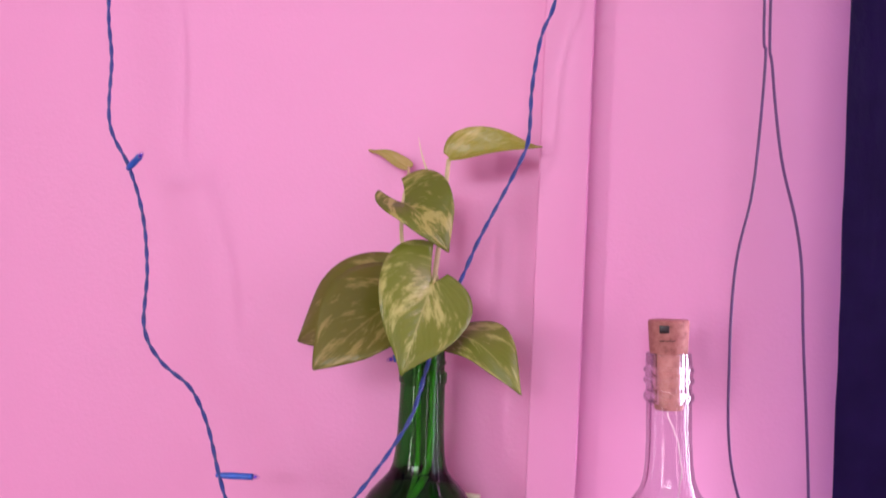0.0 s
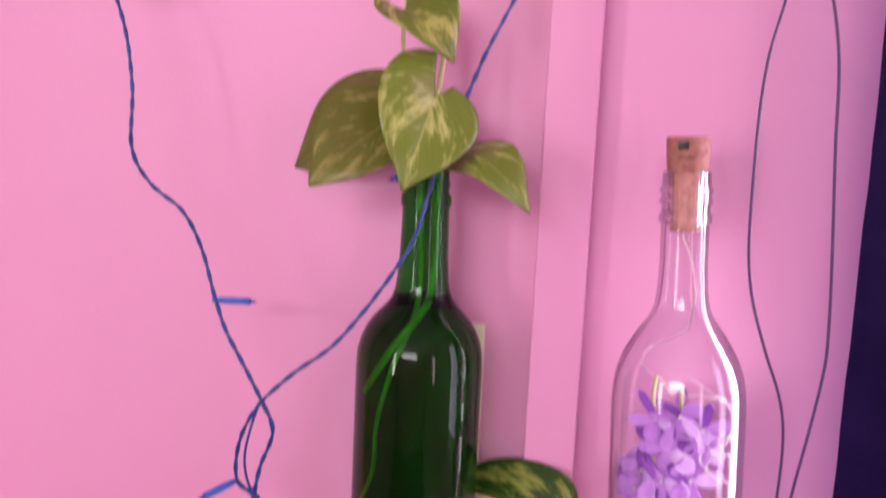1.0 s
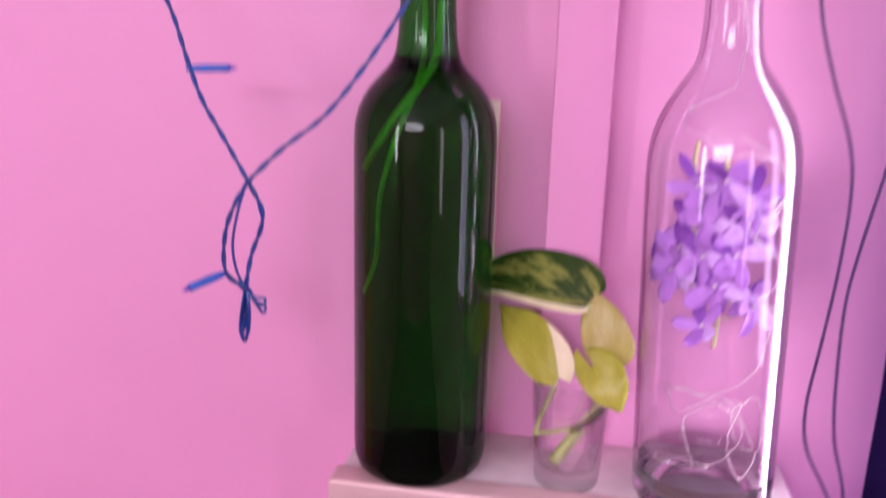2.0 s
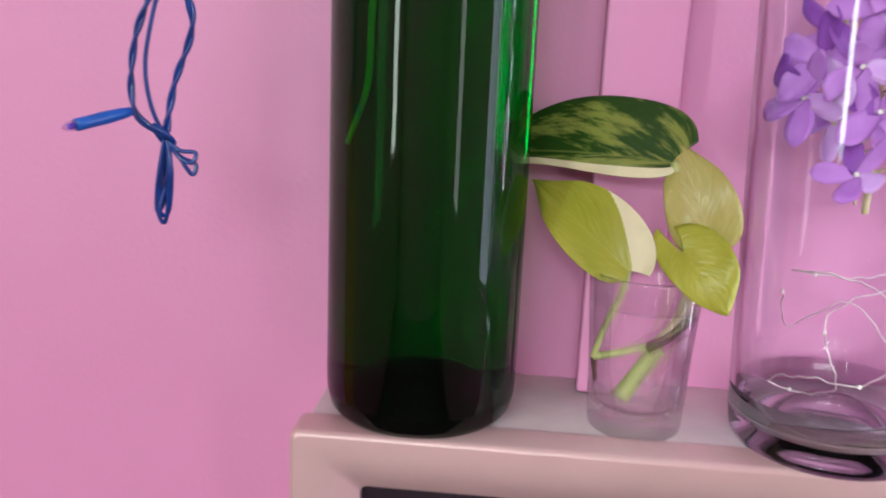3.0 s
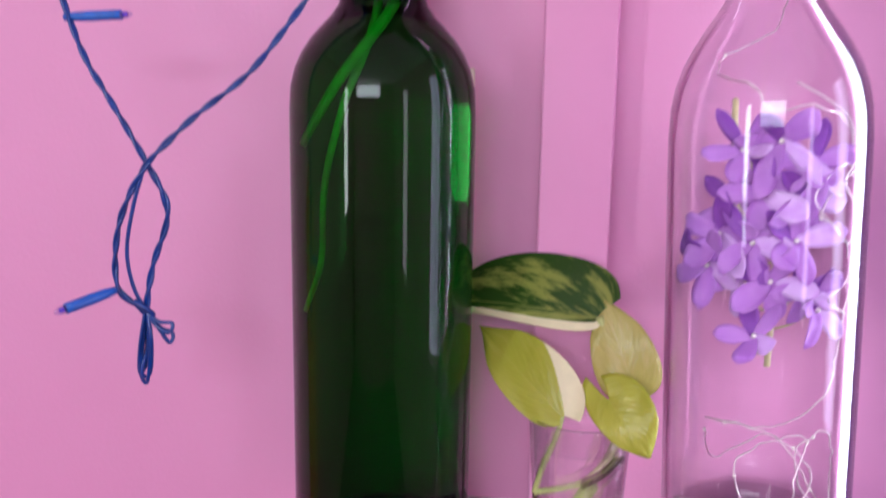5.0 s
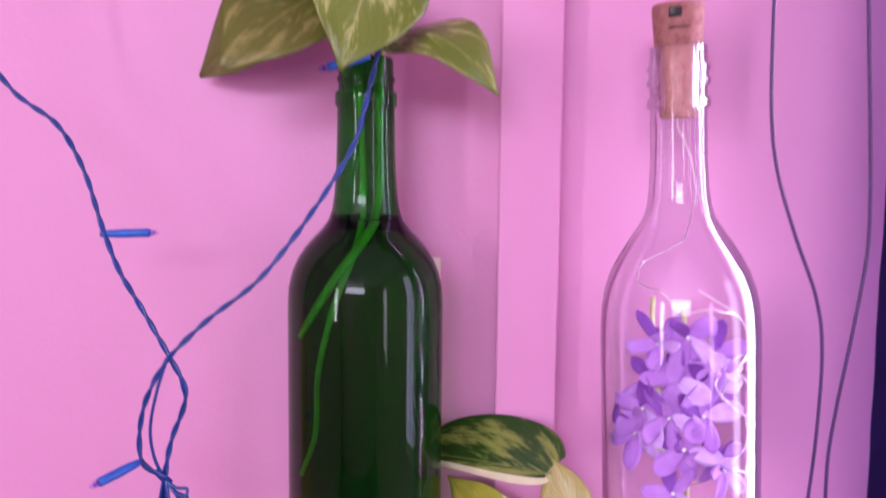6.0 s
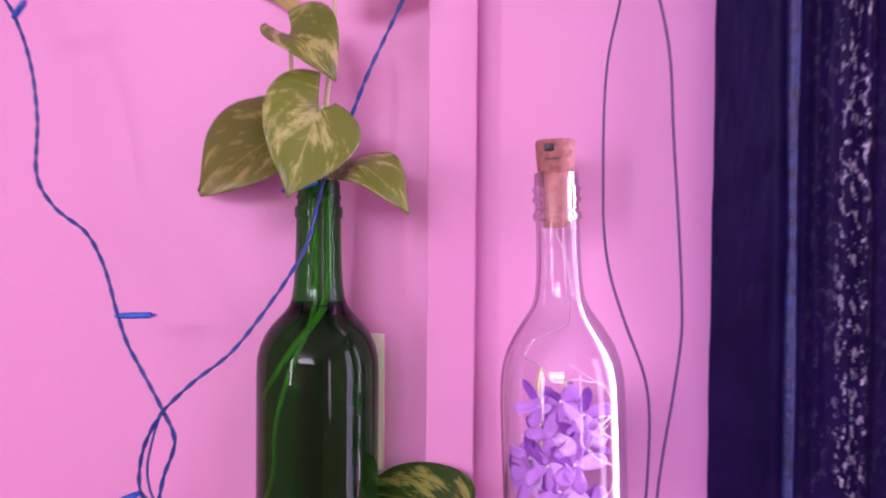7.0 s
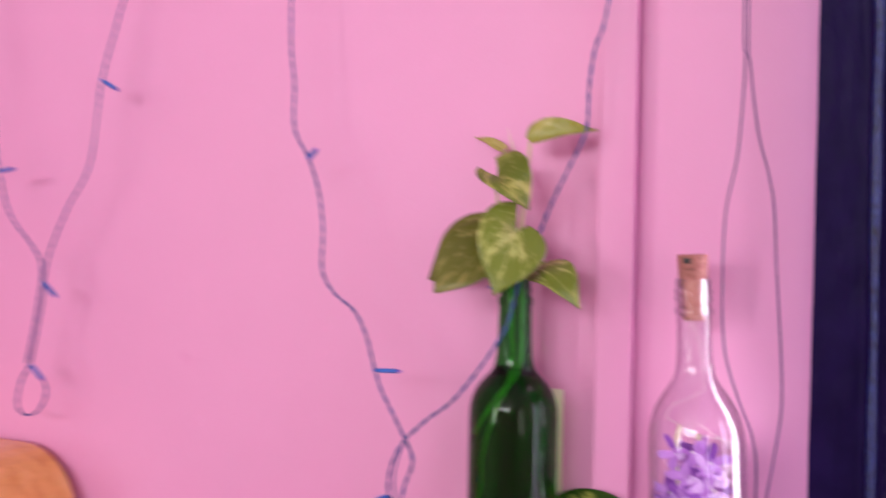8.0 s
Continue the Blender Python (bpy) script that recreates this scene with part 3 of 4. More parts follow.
def star_flower(bm, place, facing, size, spin, rng):
    """An orchid of five rounded petals, widest beyond their middle, each bent its own way."""
    z = Vector(facing).normalized()
    x = z.orthogonal().normalized()
    y = z.cross(x)
    c = Vector(place)
    for k in range(5):
        a = spin + k * math.pi * 0.4 + rng.uniform(-0.2, 0.2)
        d = x * math.cos(a) + y * math.sin(a)
        s = z.cross(d)
        length, wide = size * rng.uniform(0.88, 1.12), size * 0.255 * rng.uniform(0.75, 1.2)
        bend, twist, fold = rng.uniform(-0.45, 0.75), rng.uniform(-0.35, 0.35), rng.uniform(0.05, 0.4)
        rows = []
        for i in range(8):
            u = i / 7
            w = wide * math.sqrt(max(0.004, math.sin(math.pi * (0.04 + 0.955 * u ** 1.35))))
            p = c + d * length * u + z * length * (0.22 * u + bend * u * u)
            row = []
            for v in (-1, -0.5, 0, 0.5, 1):
                q = p + s * w * v + z * w * (fold * v * v + twist * u * v + 0.12 * math.sin(5 * u + 2 * v))
                row.append(bm.verts.new(inside(q)))
            rows.append(row)
        for p, q in zip(rows, rows[1:]):
            for j in range(4):
                bm.faces.new((p[j], p[j + 1], q[j + 1], q[j]))

def build_flowers():
    rng = random.Random(8)
    t = thing("flower_spray", (CX, CY, TOP + 0.085), "spray of purple cloth orchids inside the clear bottle", "artificial flowers")
    spots = [(-0.014, 0.172), (-0.001, 0.176), (0.012, 0.168), (-0.006, 0.157), (0.010, 0.156), (-0.021, 0.141), (-0.024, 0.128), (-0.010, 0.139), (0.006, 0.140),
             (-0.003, 0.125), (0.011, 0.122), (0.017, 0.114), (-0.008, 0.104)]
    ring = [(x, -math.sqrt(0.0255 ** 2 - x * x), z) for x, z in spots]
    ring += [(-0.010, 0.004, 0.150), (0.010, 0.006, 0.146), (0.002, 0.012, 0.166), (-0.006, 0.010, 0.122)]
    for x, y, z in ring:
        bm = bmesh.new()
        f = Vector((x * 34 + rng.uniform(-0.3, 0.3), -1.0 if y < 0 else 0.8, rng.uniform(-0.45, 0.5)))
        c = Vector((axis_x(z) + x * 0.9, CY + y * 0.86, TOP + z))
        star_flower(bm, c, f, rng.uniform(0.0136, 0.0172), rng.uniform(0, 1.2), rng)
        ob = part("flower", bm, PETAL, t)
        sol = ob.modifiers.new("thickness", "SOLIDIFY")
        sol.thickness = 0.0003
        bm = bmesh.new()
        bmesh.ops.create_icosphere(bm, subdivisions=1, radius=0.0011, matrix=Matrix.Translation(c + f.normalized() * 0.001))
        part("flower_centre", bm, LED_BEAD, ob, "pale flower centre")
        core = Vector((axis_x(z), CY - 0.004, TOP + z - 0.012))
        part("flower_stalk", tube(bmesh.new(), smooth_path([core, (core + c) / 2 + Vector((0, 0, -0.002)), c]), 0.0005, 5), STEM_PALE, ob, "thin pale green stalk")
    for pts in (((-0.012, 0.0, 0.190), (-0.014, -0.010, 0.176), (-0.012, -0.014, 0.13)), ((0.002, 0, 0.185), (0.002, -0.01, 0.13), (0.0, -0.012, 0.09))):
        part("flower_stem", tube(bmesh.new(), smooth_path([(axis_x(z) + x, CY + y, TOP + z) for x, y, z in pts]), 0.0012, 6), STEM_PALE, t, "pale green stem")

build_flowers()


def build_inner_string():
    rng = random.Random(11)
    t = thing("string_light_wire", (CX, CY, TOP + 0.02), "fine silvered string light wire looped inside the clear bottle", "string light")
    pts = [(-0.001, 0, 0.272), (0.004, -0.004, 0.256), (0.006, -0.005, 0.240), (0.006, 0.004, 0.226), (0.004, 0.012, 0.214), (-0.014, 0.004, 0.206),
           (-0.020, -0.010, 0.199), (-0.010, -0.022, 0.193), (-0.004, -0.020, 0.186), (0.010, -0.022, 0.188), (0.026, -0.010, 0.182), (0.030, -0.004, 0.166), (0.022, -0.018, 0.160),
           (0.013, -0.022, 0.150), (0.026, -0.014, 0.138), (0.029, -0.008, 0.114), (0.020, -0.02, 0.088)]
    loops = [(0.012, -0.022, 0.076), (-0.004, -0.026, 0.071), (-0.022, -0.016, 0.070), (-0.012, -0.024, 0.071), (0.003, -0.026, 0.066), (0.013, -0.024, 0.054), (0.010, -0.025, 0.041),
             (-0.002, -0.028, 0.034), (-0.018, -0.020, 0.033), (-0.026, -0.010, 0.027), (-0.014, -0.012, 0.024), (-0.008, -0.026, 0.032), (-0.013, -0.025, 0.046), (-0.012, -0.025, 0.058),
             (0.000, -0.022, 0.064), (0.014, -0.018, 0.064), (0.008, -0.024, 0.050), (0.009, -0.025, 0.036), (0.016, -0.022, 0.026), (0.026, -0.010, 0.040), (0.022, -0.016, 0.066),
             (0.010, -0.020, 0.060), (0.014, -0.016, 0.042), (0.026, 0.004, 0.030), (0.012, 0.020, 0.050), (-0.012, 0.018, 0.040), (-0.020, 0.004, 0.058)]
    path = smooth_path([(axis_x(z) + x, CY + y, TOP + z) for x, y, z in pts + loops], 10)
    path = [q + 0.0012 * Vector((noise.noise(q * 220), noise.noise(q * 220 + Vector((9, 0, 0))), noise.noise(q * 220 + Vector((0, 9, 0))))) for q in path]
    part("wire", tube(bmesh.new(), path, 0.00028, 6), SILVER, t)
    coil = [(0.004, -0.020, 0.196), (0.014, -0.022, 0.190), (0.023, -0.018, 0.183), (0.029, -0.010, 0.170), (0.020, -0.024, 0.162),
            (0.028, -0.014, 0.152), (0.029, -0.008, 0.138), (0.017, -0.026, 0.146), (0.009, -0.029, 0.157), (0.020, -0.023, 0.168), (0.030, -0.008, 0.160), (0.026, -0.016, 0.128),
            (0.016, -0.026, 0.120), (0.027, -0.014, 0.112)]
    turn = smooth_path([(axis_x(z) + x, CY + y, TOP + z) for x, y, z in coil], 10)
    part("wire", tube(bmesh.new(), turn, 0.00030, 6), SILVER, t)
    for i in range(24, len(path), 27):
        bm = bmesh.new()
        bmesh.ops.create_icosphere(bm, subdivisions=2, radius=0.00062, matrix=Matrix.Translation(path[i]) @ Matrix.Diagonal((1, 1, 1.5, 1)))
        part("bulb", bm, LED_BEAD, t, "tiny resin light bead")


build_inner_string()


# ---- plants ----
def leaf_mesh(base, tip, normal, wide_a, wide_b, fold_a=15, fold_b=15, lobe_a=0.25, lobe_b=0.25, curl=0.1, wave=0.0012, nu=26, nv=8, full=0.42, taper=0.85):
    """A heart-shaped blade. a is the half on the counter-clockwise side of the midrib, b the other; folds in degrees towards the viewer."""
    base, tip = Vector(base), Vector(tip)
    axis = tip - base
    length = axis.length
    x = axis.normalized()
    n = Vector(normal)
    n = (n - x * n.dot(x)).normalized()
    s = n.cross(x)
    peak = full / (full + taper)
    bm = bmesh.new()
    uv = bm.loops.layers.uv.new("UVMap")
    coord = {}
    rows = []
    for i in range(nu + 1):
        u = (i / nu) ** 1.6
        f = ((u + 0.004) ** full) * ((1 - u) ** taper) / ((peak ** full) * ((1 - peak) ** taper))
        f = min(f, 1.06) * (1 - 0.42 * max(0.0, (u - 0.68) / 0.32) ** 1.3)
        if u > 0.985:
            f = 0.012
        row = []
        for j in range(-nv, nv + 1):
            v = j / nv
            wide, fold, lobe = (wide_a, fold_a, lobe_a) if v >= 0 else (wide_b, fold_b, lobe_b)
            w = wide * f * abs(v)
            back = -lobe * length * abs(v) ** 1.6 * (1 - u) ** 2.2
            arch = 4 * curl * length * (u * (1 - u)) - curl * length * u * u
            p = base + x * (u * length + back) + s * math.copysign(w * math.cos(radians(fold)), v if v else 1)
            p += n * (w * math.sin(radians(fold)) * (1 - 0.35 * abs(v)) + arch + wave * math.sin(9 * u + 3 * v) * abs(v))
            vert = bm.verts.new(p)
            coord[vert] = (u, v)
            row.append(vert)
        rows.append(row)
    for a, b in zip(rows, rows[1:]):
        for j in range(len(a) - 1):
            face = bm.faces.new((a[j], a[j + 1], b[j + 1], b[j]))
            for l in face.loops:
                l[uv].uv = coord[l.vert]
    return bm


def add_leaf(parent, mat, label="", sector=None, **spec):
    bm = leaf_mesh(**spec)
    if sector:
        uv = bm.loops.layers.uv.active
        for face in bm.faces:
            u, v = (sum(c) / len(face.loops) for c in zip(*(l[uv].uv for l in face.loops)))
            face.material_index = int(sector(u, v))
    ob = part("leaf", bm, [mat, CREAM_LEAF_PART] if sector else mat, parent, label)
    sol = ob.modifiers.new("thickness", "SOLIDIFY")
    sol.thickness, sol.offset = 0.00045, -1
    return ob


def add_stem(parent, points, radius, mat, name="stem", label="", end=0.75):
    return part(name, tube(bmesh.new(), smooth_path(points, 8), radius, 8, lambda u: 1 + (end - 1) * u), mat, parent, label)


def build_bottle_plant():
    t = thing("pothos_cutting", (0, 0, TOP + 0.11), "variegated pothos cutting with olive and cream leaves in the green bottle", "plant")
    # broad heart leaf in front
    add_leaf(t, LEAF_PALE, "olive heart leaf streaked with cream", base=(0.008, -0.027, 1.539), tip=(-0.0020, -0.056, 1.4895), normal=(0.25, -1, 0.5),
             wide_a=0.029, wide_b=0.033, fold_a=-20, fold_b=30, lobe_a=0.14, lobe_b=0.40, curl=0.06, taper=1.05)
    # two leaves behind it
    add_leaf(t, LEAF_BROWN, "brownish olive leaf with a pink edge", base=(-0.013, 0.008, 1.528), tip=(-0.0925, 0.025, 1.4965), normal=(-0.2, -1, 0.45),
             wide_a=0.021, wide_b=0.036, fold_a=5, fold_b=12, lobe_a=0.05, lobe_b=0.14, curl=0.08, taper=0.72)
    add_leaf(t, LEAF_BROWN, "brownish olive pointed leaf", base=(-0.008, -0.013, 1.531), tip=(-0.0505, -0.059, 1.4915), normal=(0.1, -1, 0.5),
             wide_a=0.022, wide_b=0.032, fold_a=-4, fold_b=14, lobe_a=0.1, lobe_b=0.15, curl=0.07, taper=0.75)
    # low leaf over the shadow side
    add_leaf(t, LEAF_PALE, "olive leaf with a cream lower half", base=(0.014, -0.008, 1.5065), tip=(0.0618, -0.043, 1.4885), normal=(0.15, -0.58, 0.8),
             wide_a=0.0225, wide_b=0.014, fold_a=2, fold_b=-40, lobe_a=0.06, lobe_b=0.05, curl=0.16)
    # folded middle leaf
    add_leaf(t, LEAF_OLIVE, "folded olive leaf with pale veins", base=(-0.013, -0.018, 1.584), tip=(0.0160, -0.028, 1.5600), normal=(0.0, -0.85, 0.5), full=0.30,
             wide_a=0.0270, wide_b=0.0160, fold_a=6, fold_b=28, lobe_a=0.34, lobe_b=0.42, curl=0.20)
    # top leaves
    add_leaf(t, LEAF_YELLOW, "yellow olive leaf seen from the edge", base=(0.0100, 0.002, 1.6130), tip=(0.0655, 0.006, 1.6235), normal=(0.1, -0.95, 0.2),
             wide_a=0.0175, wide_b=0.010, fold_a=10, fold_b=70, lobe_a=0.05, lobe_b=0.02, curl=0.05, taper=1.15)
    add_leaf(t, LEAF_CREAM, "small pale new leaf", base=(-0.021, 0.030, 1.6100), tip=(-0.056, 0.044, 1.6255), normal=(0.1, -0.9, 0.4),
             wide_a=0.004, wide_b=0.0060, fold_a=30, fold_b=10, lobe_a=0.02, lobe_b=0.04, curl=0.05, full=0.3, taper=1.3)
    add_stem(t, [(0.005, -0.001, 1.475), (0.0065, -0.002, 1.504), (0.0055, -0.006, 1.538), (0.007, -0.004, 1.562), (0.0085, 0.0, 1.592), (0.0098, 0.001, 1.613)], 0.0019, STEM_PALE)
    add_stem(t, [(-0.004, 0.0, 1.46), (-0.006, 0.0, 1.505), (-0.013, 0.0, 1.545), (-0.0168, -0.002, 1.566), (-0.0155, -0.008, 1.583)], 0.0016, STEM_PALE)
    add_stem(t, [(-0.0168, -0.002, 1.566), (-0.0182, 0.004, 1.585), (-0.0175, 0.014, 1.603), (-0.0208, 0.029, 1.6105)], 0.0012, STEM_PALE)
    add_stem(t, [(0.0066, -0.003, 1.535), (0.0088, -0.018, 1.542), (0.009, -0.030, 1.539)], 0.0012, STEM_GREEN)
    add_stem(t, [(-0.003, 0.001, 1.49), (-0.006, 0.006, 1.515), (-0.013, 0.008, 1.528)], 0.0014, STEM_GREEN)
    add_stem(t, [(-0.002, -0.003, 1.49), (-0.003, -0.008, 1.515), (-0.008, -0.013, 1.531)], 0.0014, STEM_GREEN)
    add_stem(t, [(0.004, -0.004, 1.49), (0.009, -0.006, 1.503), (0.0145, -0.008, 1.5065)], 0.0016, STEM_GREEN)
    part("leaf_bud", tube(bmesh.new(), smooth_path([(0.004, 0.0, 1.590), (-0.001, 0.0, 1.601), (-0.006, 0.0, 1.613), (-0.0098, 0.002, 1.626)]), 0.0013, 7, lambda u: 1 - 0.9 * u),
         CREAM_LEAF_PART, t, "rolled pinkish leaf bud")
    # stems under water
    add_stem(t, [(0.006, -0.001, 1.49), (0.0065, -0.002, 1.44), (0.002, -0.008, 1.415), (-0.012, -0.018, 1.393), (-0.0255, -0.020, 1.370)], 0.0023, STEM_WET, "wet_stem", "bright green stem under water")
    add_stem(t, [(-0.003, 0.0, 1.49), (-0.001, -0.004, 1.42), (-0.010, -0.018, 1.385), (-0.0165, -0.0225, 1.355), (-0.0180, -0.023, 1.326), (-0.0250, -0.019, 1.305)], 0.0015, STEM_WET, "wet_stem", "bright green stem under water")


build_bottle_plant()

GX, GY = 0.0835, -0.003


def build_tumbler():
    t = thing("tumbler", (GX, GY, TOP), "small clear glass tumbler half full of water", "glass")
    outer = [(0, 0.0012), (0.0150, 0.0012), (0.0165, 0.0), (0.0176, 0.0010), (0.0180, 0.004), (0.0192, 0.030), (0.0212, 0.0605), (0.0210, 0.0614), (0.0204, 0.0617)]
    inner = [(0.0204, 0.0617), (0.0198, 0.0612), (0.0196, 0.0605), (0.0177, 0.030), (0.0167, 0.013), (0.0155, 0.0105), (0.011, 0.0095), (0, 0.0092)]
    bm = bmesh.new()
    lathe(bm, outer, (GX, GY, TOP), 64)
    lathe(bm, inner, (GX, GY, TOP), 64)
    bmesh.ops.remove_doubles(bm, verts=bm.verts, dist=1e-6)
    part("glass", bm, CUP_GLASS, t).visible_shadow = False
    part("water", lathe(bmesh.new(), [(0.0188, 0.0498), (0.0180, 0.0489), (0.0165, 0.0486), (0, 0.0485)], (GX, GY, TOP), 64), WATER, t, "clear water surface")

build_tumbler()


def build_cup_plant():
    t = thing("pothos_sprig", (GX, GY, TOP + 0.012), "lime and dark variegated pothos sprig standing in the tumbler", "plant")
    add_leaf(t, LEAF_DARK, "dark green leaf marbled with cream", lambda u, v: v > 0.5 + 0.8 * max(0.0, u - 0.6), base=(0.0885, -0.001, 1.3015), tip=(0.0120, 0.0385, 1.2985), normal=(0.05, -0.85, 0.55),
             wide_a=0.0075, wide_b=0.0250, fold_a=-10, fold_b=8, lobe_a=0.02, lobe_b=0.09, curl=0.05, full=0.28, taper=0.7, nu=50, nv=24)
    add_leaf(t, LEAF_CREAM, "cream yellow leaf", base=(0.1045, -0.0085, 1.2725), tip=(0.0910, 0.000, 1.3085), normal=(-0.1, -1, 0.2),
             wide_a=0.0128, wide_b=0.0135, fold_a=8, fold_b=6, lobe_a=0.03, lobe_b=0.05, curl=0.06, full=0.30, taper=0.62)
    add_leaf(t, LEAF_LIME, "lime green heart leaf", base=(0.0937, -0.013, 1.2713), tip=(0.1090, -0.025, 1.2535), normal=(-0.05, -1, 0.3),
             wide_a=0.0140, wide_b=0.0100, fold_a=5, fold_b=8, lobe_a=0.36, lobe_b=0.48, curl=0.1, taper=0.75)
    add_leaf(t, LEAF_LIME, "lime leaf with a cream sector", lambda u, v: v < -0.22 - 1.6 * u, base=(0.0755, -0.012, 1.2630), tip=(0.0385, 0.022, 1.2905), normal=(-0.1, -1, 0.25),
             wide_a=0.0115, wide_b=0.0175, fold_a=6, fold_b=10, lobe_a=0.03, lobe_b=0.12, curl=0.05, nu=110, nv=44)
    add_stem(t, [(0.079, -0.006, 1.2155), (0.088, -0.008, 1.232), (0.098, -0.004, 1.250), (0.0985, -0.002, 1.275), (0.0892, -0.002, 1.3025)], 0.0022, STEM_GREEN)
    add_stem(t, [(0.0985, -0.004, 1.262), (0.102, -0.0065, 1.268), (0.1045, -0.0085, 1.2728)], 0.0012, STEM_GREEN)
    add_stem(t, [(0.0655, -0.010, 1.229), (0.078, -0.012, 1.233), (0.088, -0.012, 1.238), (0.099, -0.010, 1.254), (0.0937, -0.0128, 1.2713)], 0.0015, STEM_GREEN, "petiole", "green leaf stalk")
    add_stem(t, [(0.0655, -0.010, 1.229), (0.069, -0.012, 1.242), (0.0735, -0.012, 1.254), (0.0755, -0.012, 1.2630)], 0.0013, STEM_GREEN, "petiole", "green leaf stalk")
    add_stem(t, [(0.0845, -0.012, 1.2345), (0.092, -0.013, 1.2395), (0.1005, -0.010, 1.247)], 0.0021, STEM_BROWN, "sheath", "dry brown stem sheath")
    add_stem(t, [(0.0655, -0.010, 1.229), (0.067, -0.010, 1.220)], 0.0010, STEM_BROWN, "root", "short brown root")
    add_stem(t, [(0.077, -0.010, 1.214), (0.084, -0.010, 1.226), (0.089, -0.010, 1.234)], 0.0034, STEM_GREEN, "cut_stem", "thick pale green cut stem end", 0.9)


build_cup_plant()


# ---- fairy lights ----
def bulb(parent, foot, tip, radius=0.0021):
    """A sleeved bulb: blue sleeve and clear tip with a violet chip."""
    a, b = Vector(foot), Vector(tip)
    d = b - a
    part("bulb_sleeve", tube(bmesh.new(), [a + d * k / 6 for k in range(7)], radius, 10, lambda u: 0.72 + 0.3 * min(1, u * 4) + (0.06 if 0.4 < u < 0.6 else 0)), BLUE_BULB, parent, "bright blue bulb sleeve")
    e = d.normalized()
    part("bulb_tip", tube(bmesh.new(), [b + e * k * 0.0009 for k in range(6)], radius * 0.85, 10, lambda u: math.sqrt(max(0.02, 1 - u * u))), LED_CLEAR, parent, "clear bulb tip")
    part("bulb_chip", tube(bmesh.new(), [b + e * 0.0006, b + e * 0.0024], radius * 0.45, 6), LED_CHIP, parent, "violet bulb chip")


def build_garland():
    t = thing("fairy_light_garland", (-0.09, -0.03, 1.275), "blue twisted fairy light cable looped over the green bottle neck", "fairy lights")
    down = [(-0.226, 0.010, 1.95), (-0.219, 0.0, 1.80), (-0.215, -0.006, 1.708), (-0.211, -0.006, 1.672), (-0.210, -0.006, 1.630), (-0.195, -0.006, 1.602), (-0.182, -0.010, 1.572), (-0.175, -0.014, 1.537),
            (-0.173, -0.018, 1.502), (-0.161, -0.018, 1.482), (-0.141, -0.018, 1.467), (-0.128, -0.020, 1.446), (-0.118, -0.024, 1.420), (-0.109, -0.028, 1.401),
            (-0.098, -0.030, 1.384), (-0.085, -0.031, 1.362), (-0.079, -0.031, 1.350), (-0.079, -0.030, 1.340), (-0.086, -0.029, 1.322), (-0.0895, -0.029, 1.305)]
    part("cable", twisted(bmesh.new(), down, 2), BLUE, t)
    # loop back up and over to the bottle neck
    back = [(-0.0895, -0.029, 1.305), (-0.094, -0.031, 1.308), (-0.0990, -0.032, 1.314), (-0.0995, -0.032, 1.327), (-0.0955, -0.033, 1.343), (-0.086, -0.034, 1.360), (-0.076, -0.033, 1.371),
            (-0.064, -0.031, 1.382), (-0.045, -0.029, 1.397), (-0.027, -0.027, 1.419), (-0.012, -0.022, 1.442), (-0.002, -0.0185, 1.461), (0.0045, -0.0175, 1.486), (0.0075, -0.0165, 1.499),
            (0.0085, -0.012, 1.511), (0.014, -0.002, 1.525), (0.0205, 0.0, 1.540), (0.031, 0.0, 1.566), (0.0525, 0.0, 1.611), (0.0577, 0.0, 1.628), (0.0585, 0.0, 1.659), (0.063, 0.0, 1.689),
            (0.0705, 0.0, 1.712), (0.078, 0.004, 1.78), (0.084, 0.010, 1.95)]
    part("cable", twisted(bmesh.new(), back, 2, 0.0006, 0.00080, 0.023), BLUE, t)
    # gathered end below the crossing
    for k, (dx, dz) in enumerate(((0, 0), (0.0012, 0.003), (-0.0008, 0.005))):
        loop = [(-0.0895, -0.029, 1.306), (-0.0915 + dx, -0.029 + dx, 1.290), (-0.0935 + dx, -0.028 - dx, 1.279), (-0.0920 + dx, -0.027, 1.2738 + dz), (-0.0900 + dx, -0.028, 1.279 + dz), (-0.0880 + dx, -0.030 - dx, 1.294), (-0.0890, -0.029, 1.305)]
        part("cable_loop", tube(bmesh.new(), smooth_path(loop), 0.0008, 6), BLUE, t)
    for k, (dx, dz) in enumerate(((0, 0), (0.001, -0.004))):
        loop = [(-0.0895, -0.029, 1.304), (-0.084, -0.030, 1.3005 + dz / 2), (-0.0785, -0.030, 1.300 + dz), (-0.0795, -0.031, 1.2965 + dz), (-0.084, -0.031, 1.2985), (-0.0885, -0.029, 1.303)]
        part("cable_loop", tube(bmesh.new(), smooth_path(loop), 0.0008, 6), BLUE, t)
    strand = [(-0.0855, -0.0335, 1.361), (-0.090, -0.034, 1.347), (-0.0935, -0.034, 1.330), (-0.0925, -0.033, 1.316), (-0.0890, -0.030, 1.304)]
    part("cable", tube(bmesh.new(), smooth_path(strand), 0.0008, 6), BLUE, t)
    part("cable_knot", tube(bmesh.new(), smooth_path([(-0.0925, -0.032, 1.309), (-0.088, -0.0325, 1.3065), (-0.0865, -0.029, 1.303), (-0.0905, -0.0265, 1.302), (-0.0925, -0.030, 1.3065)]), 0.0010, 6), BLUE, t)
    bulb(t, (-0.0990, -0.034, 1.3135), (-0.1105, -0.050, 1.3095))
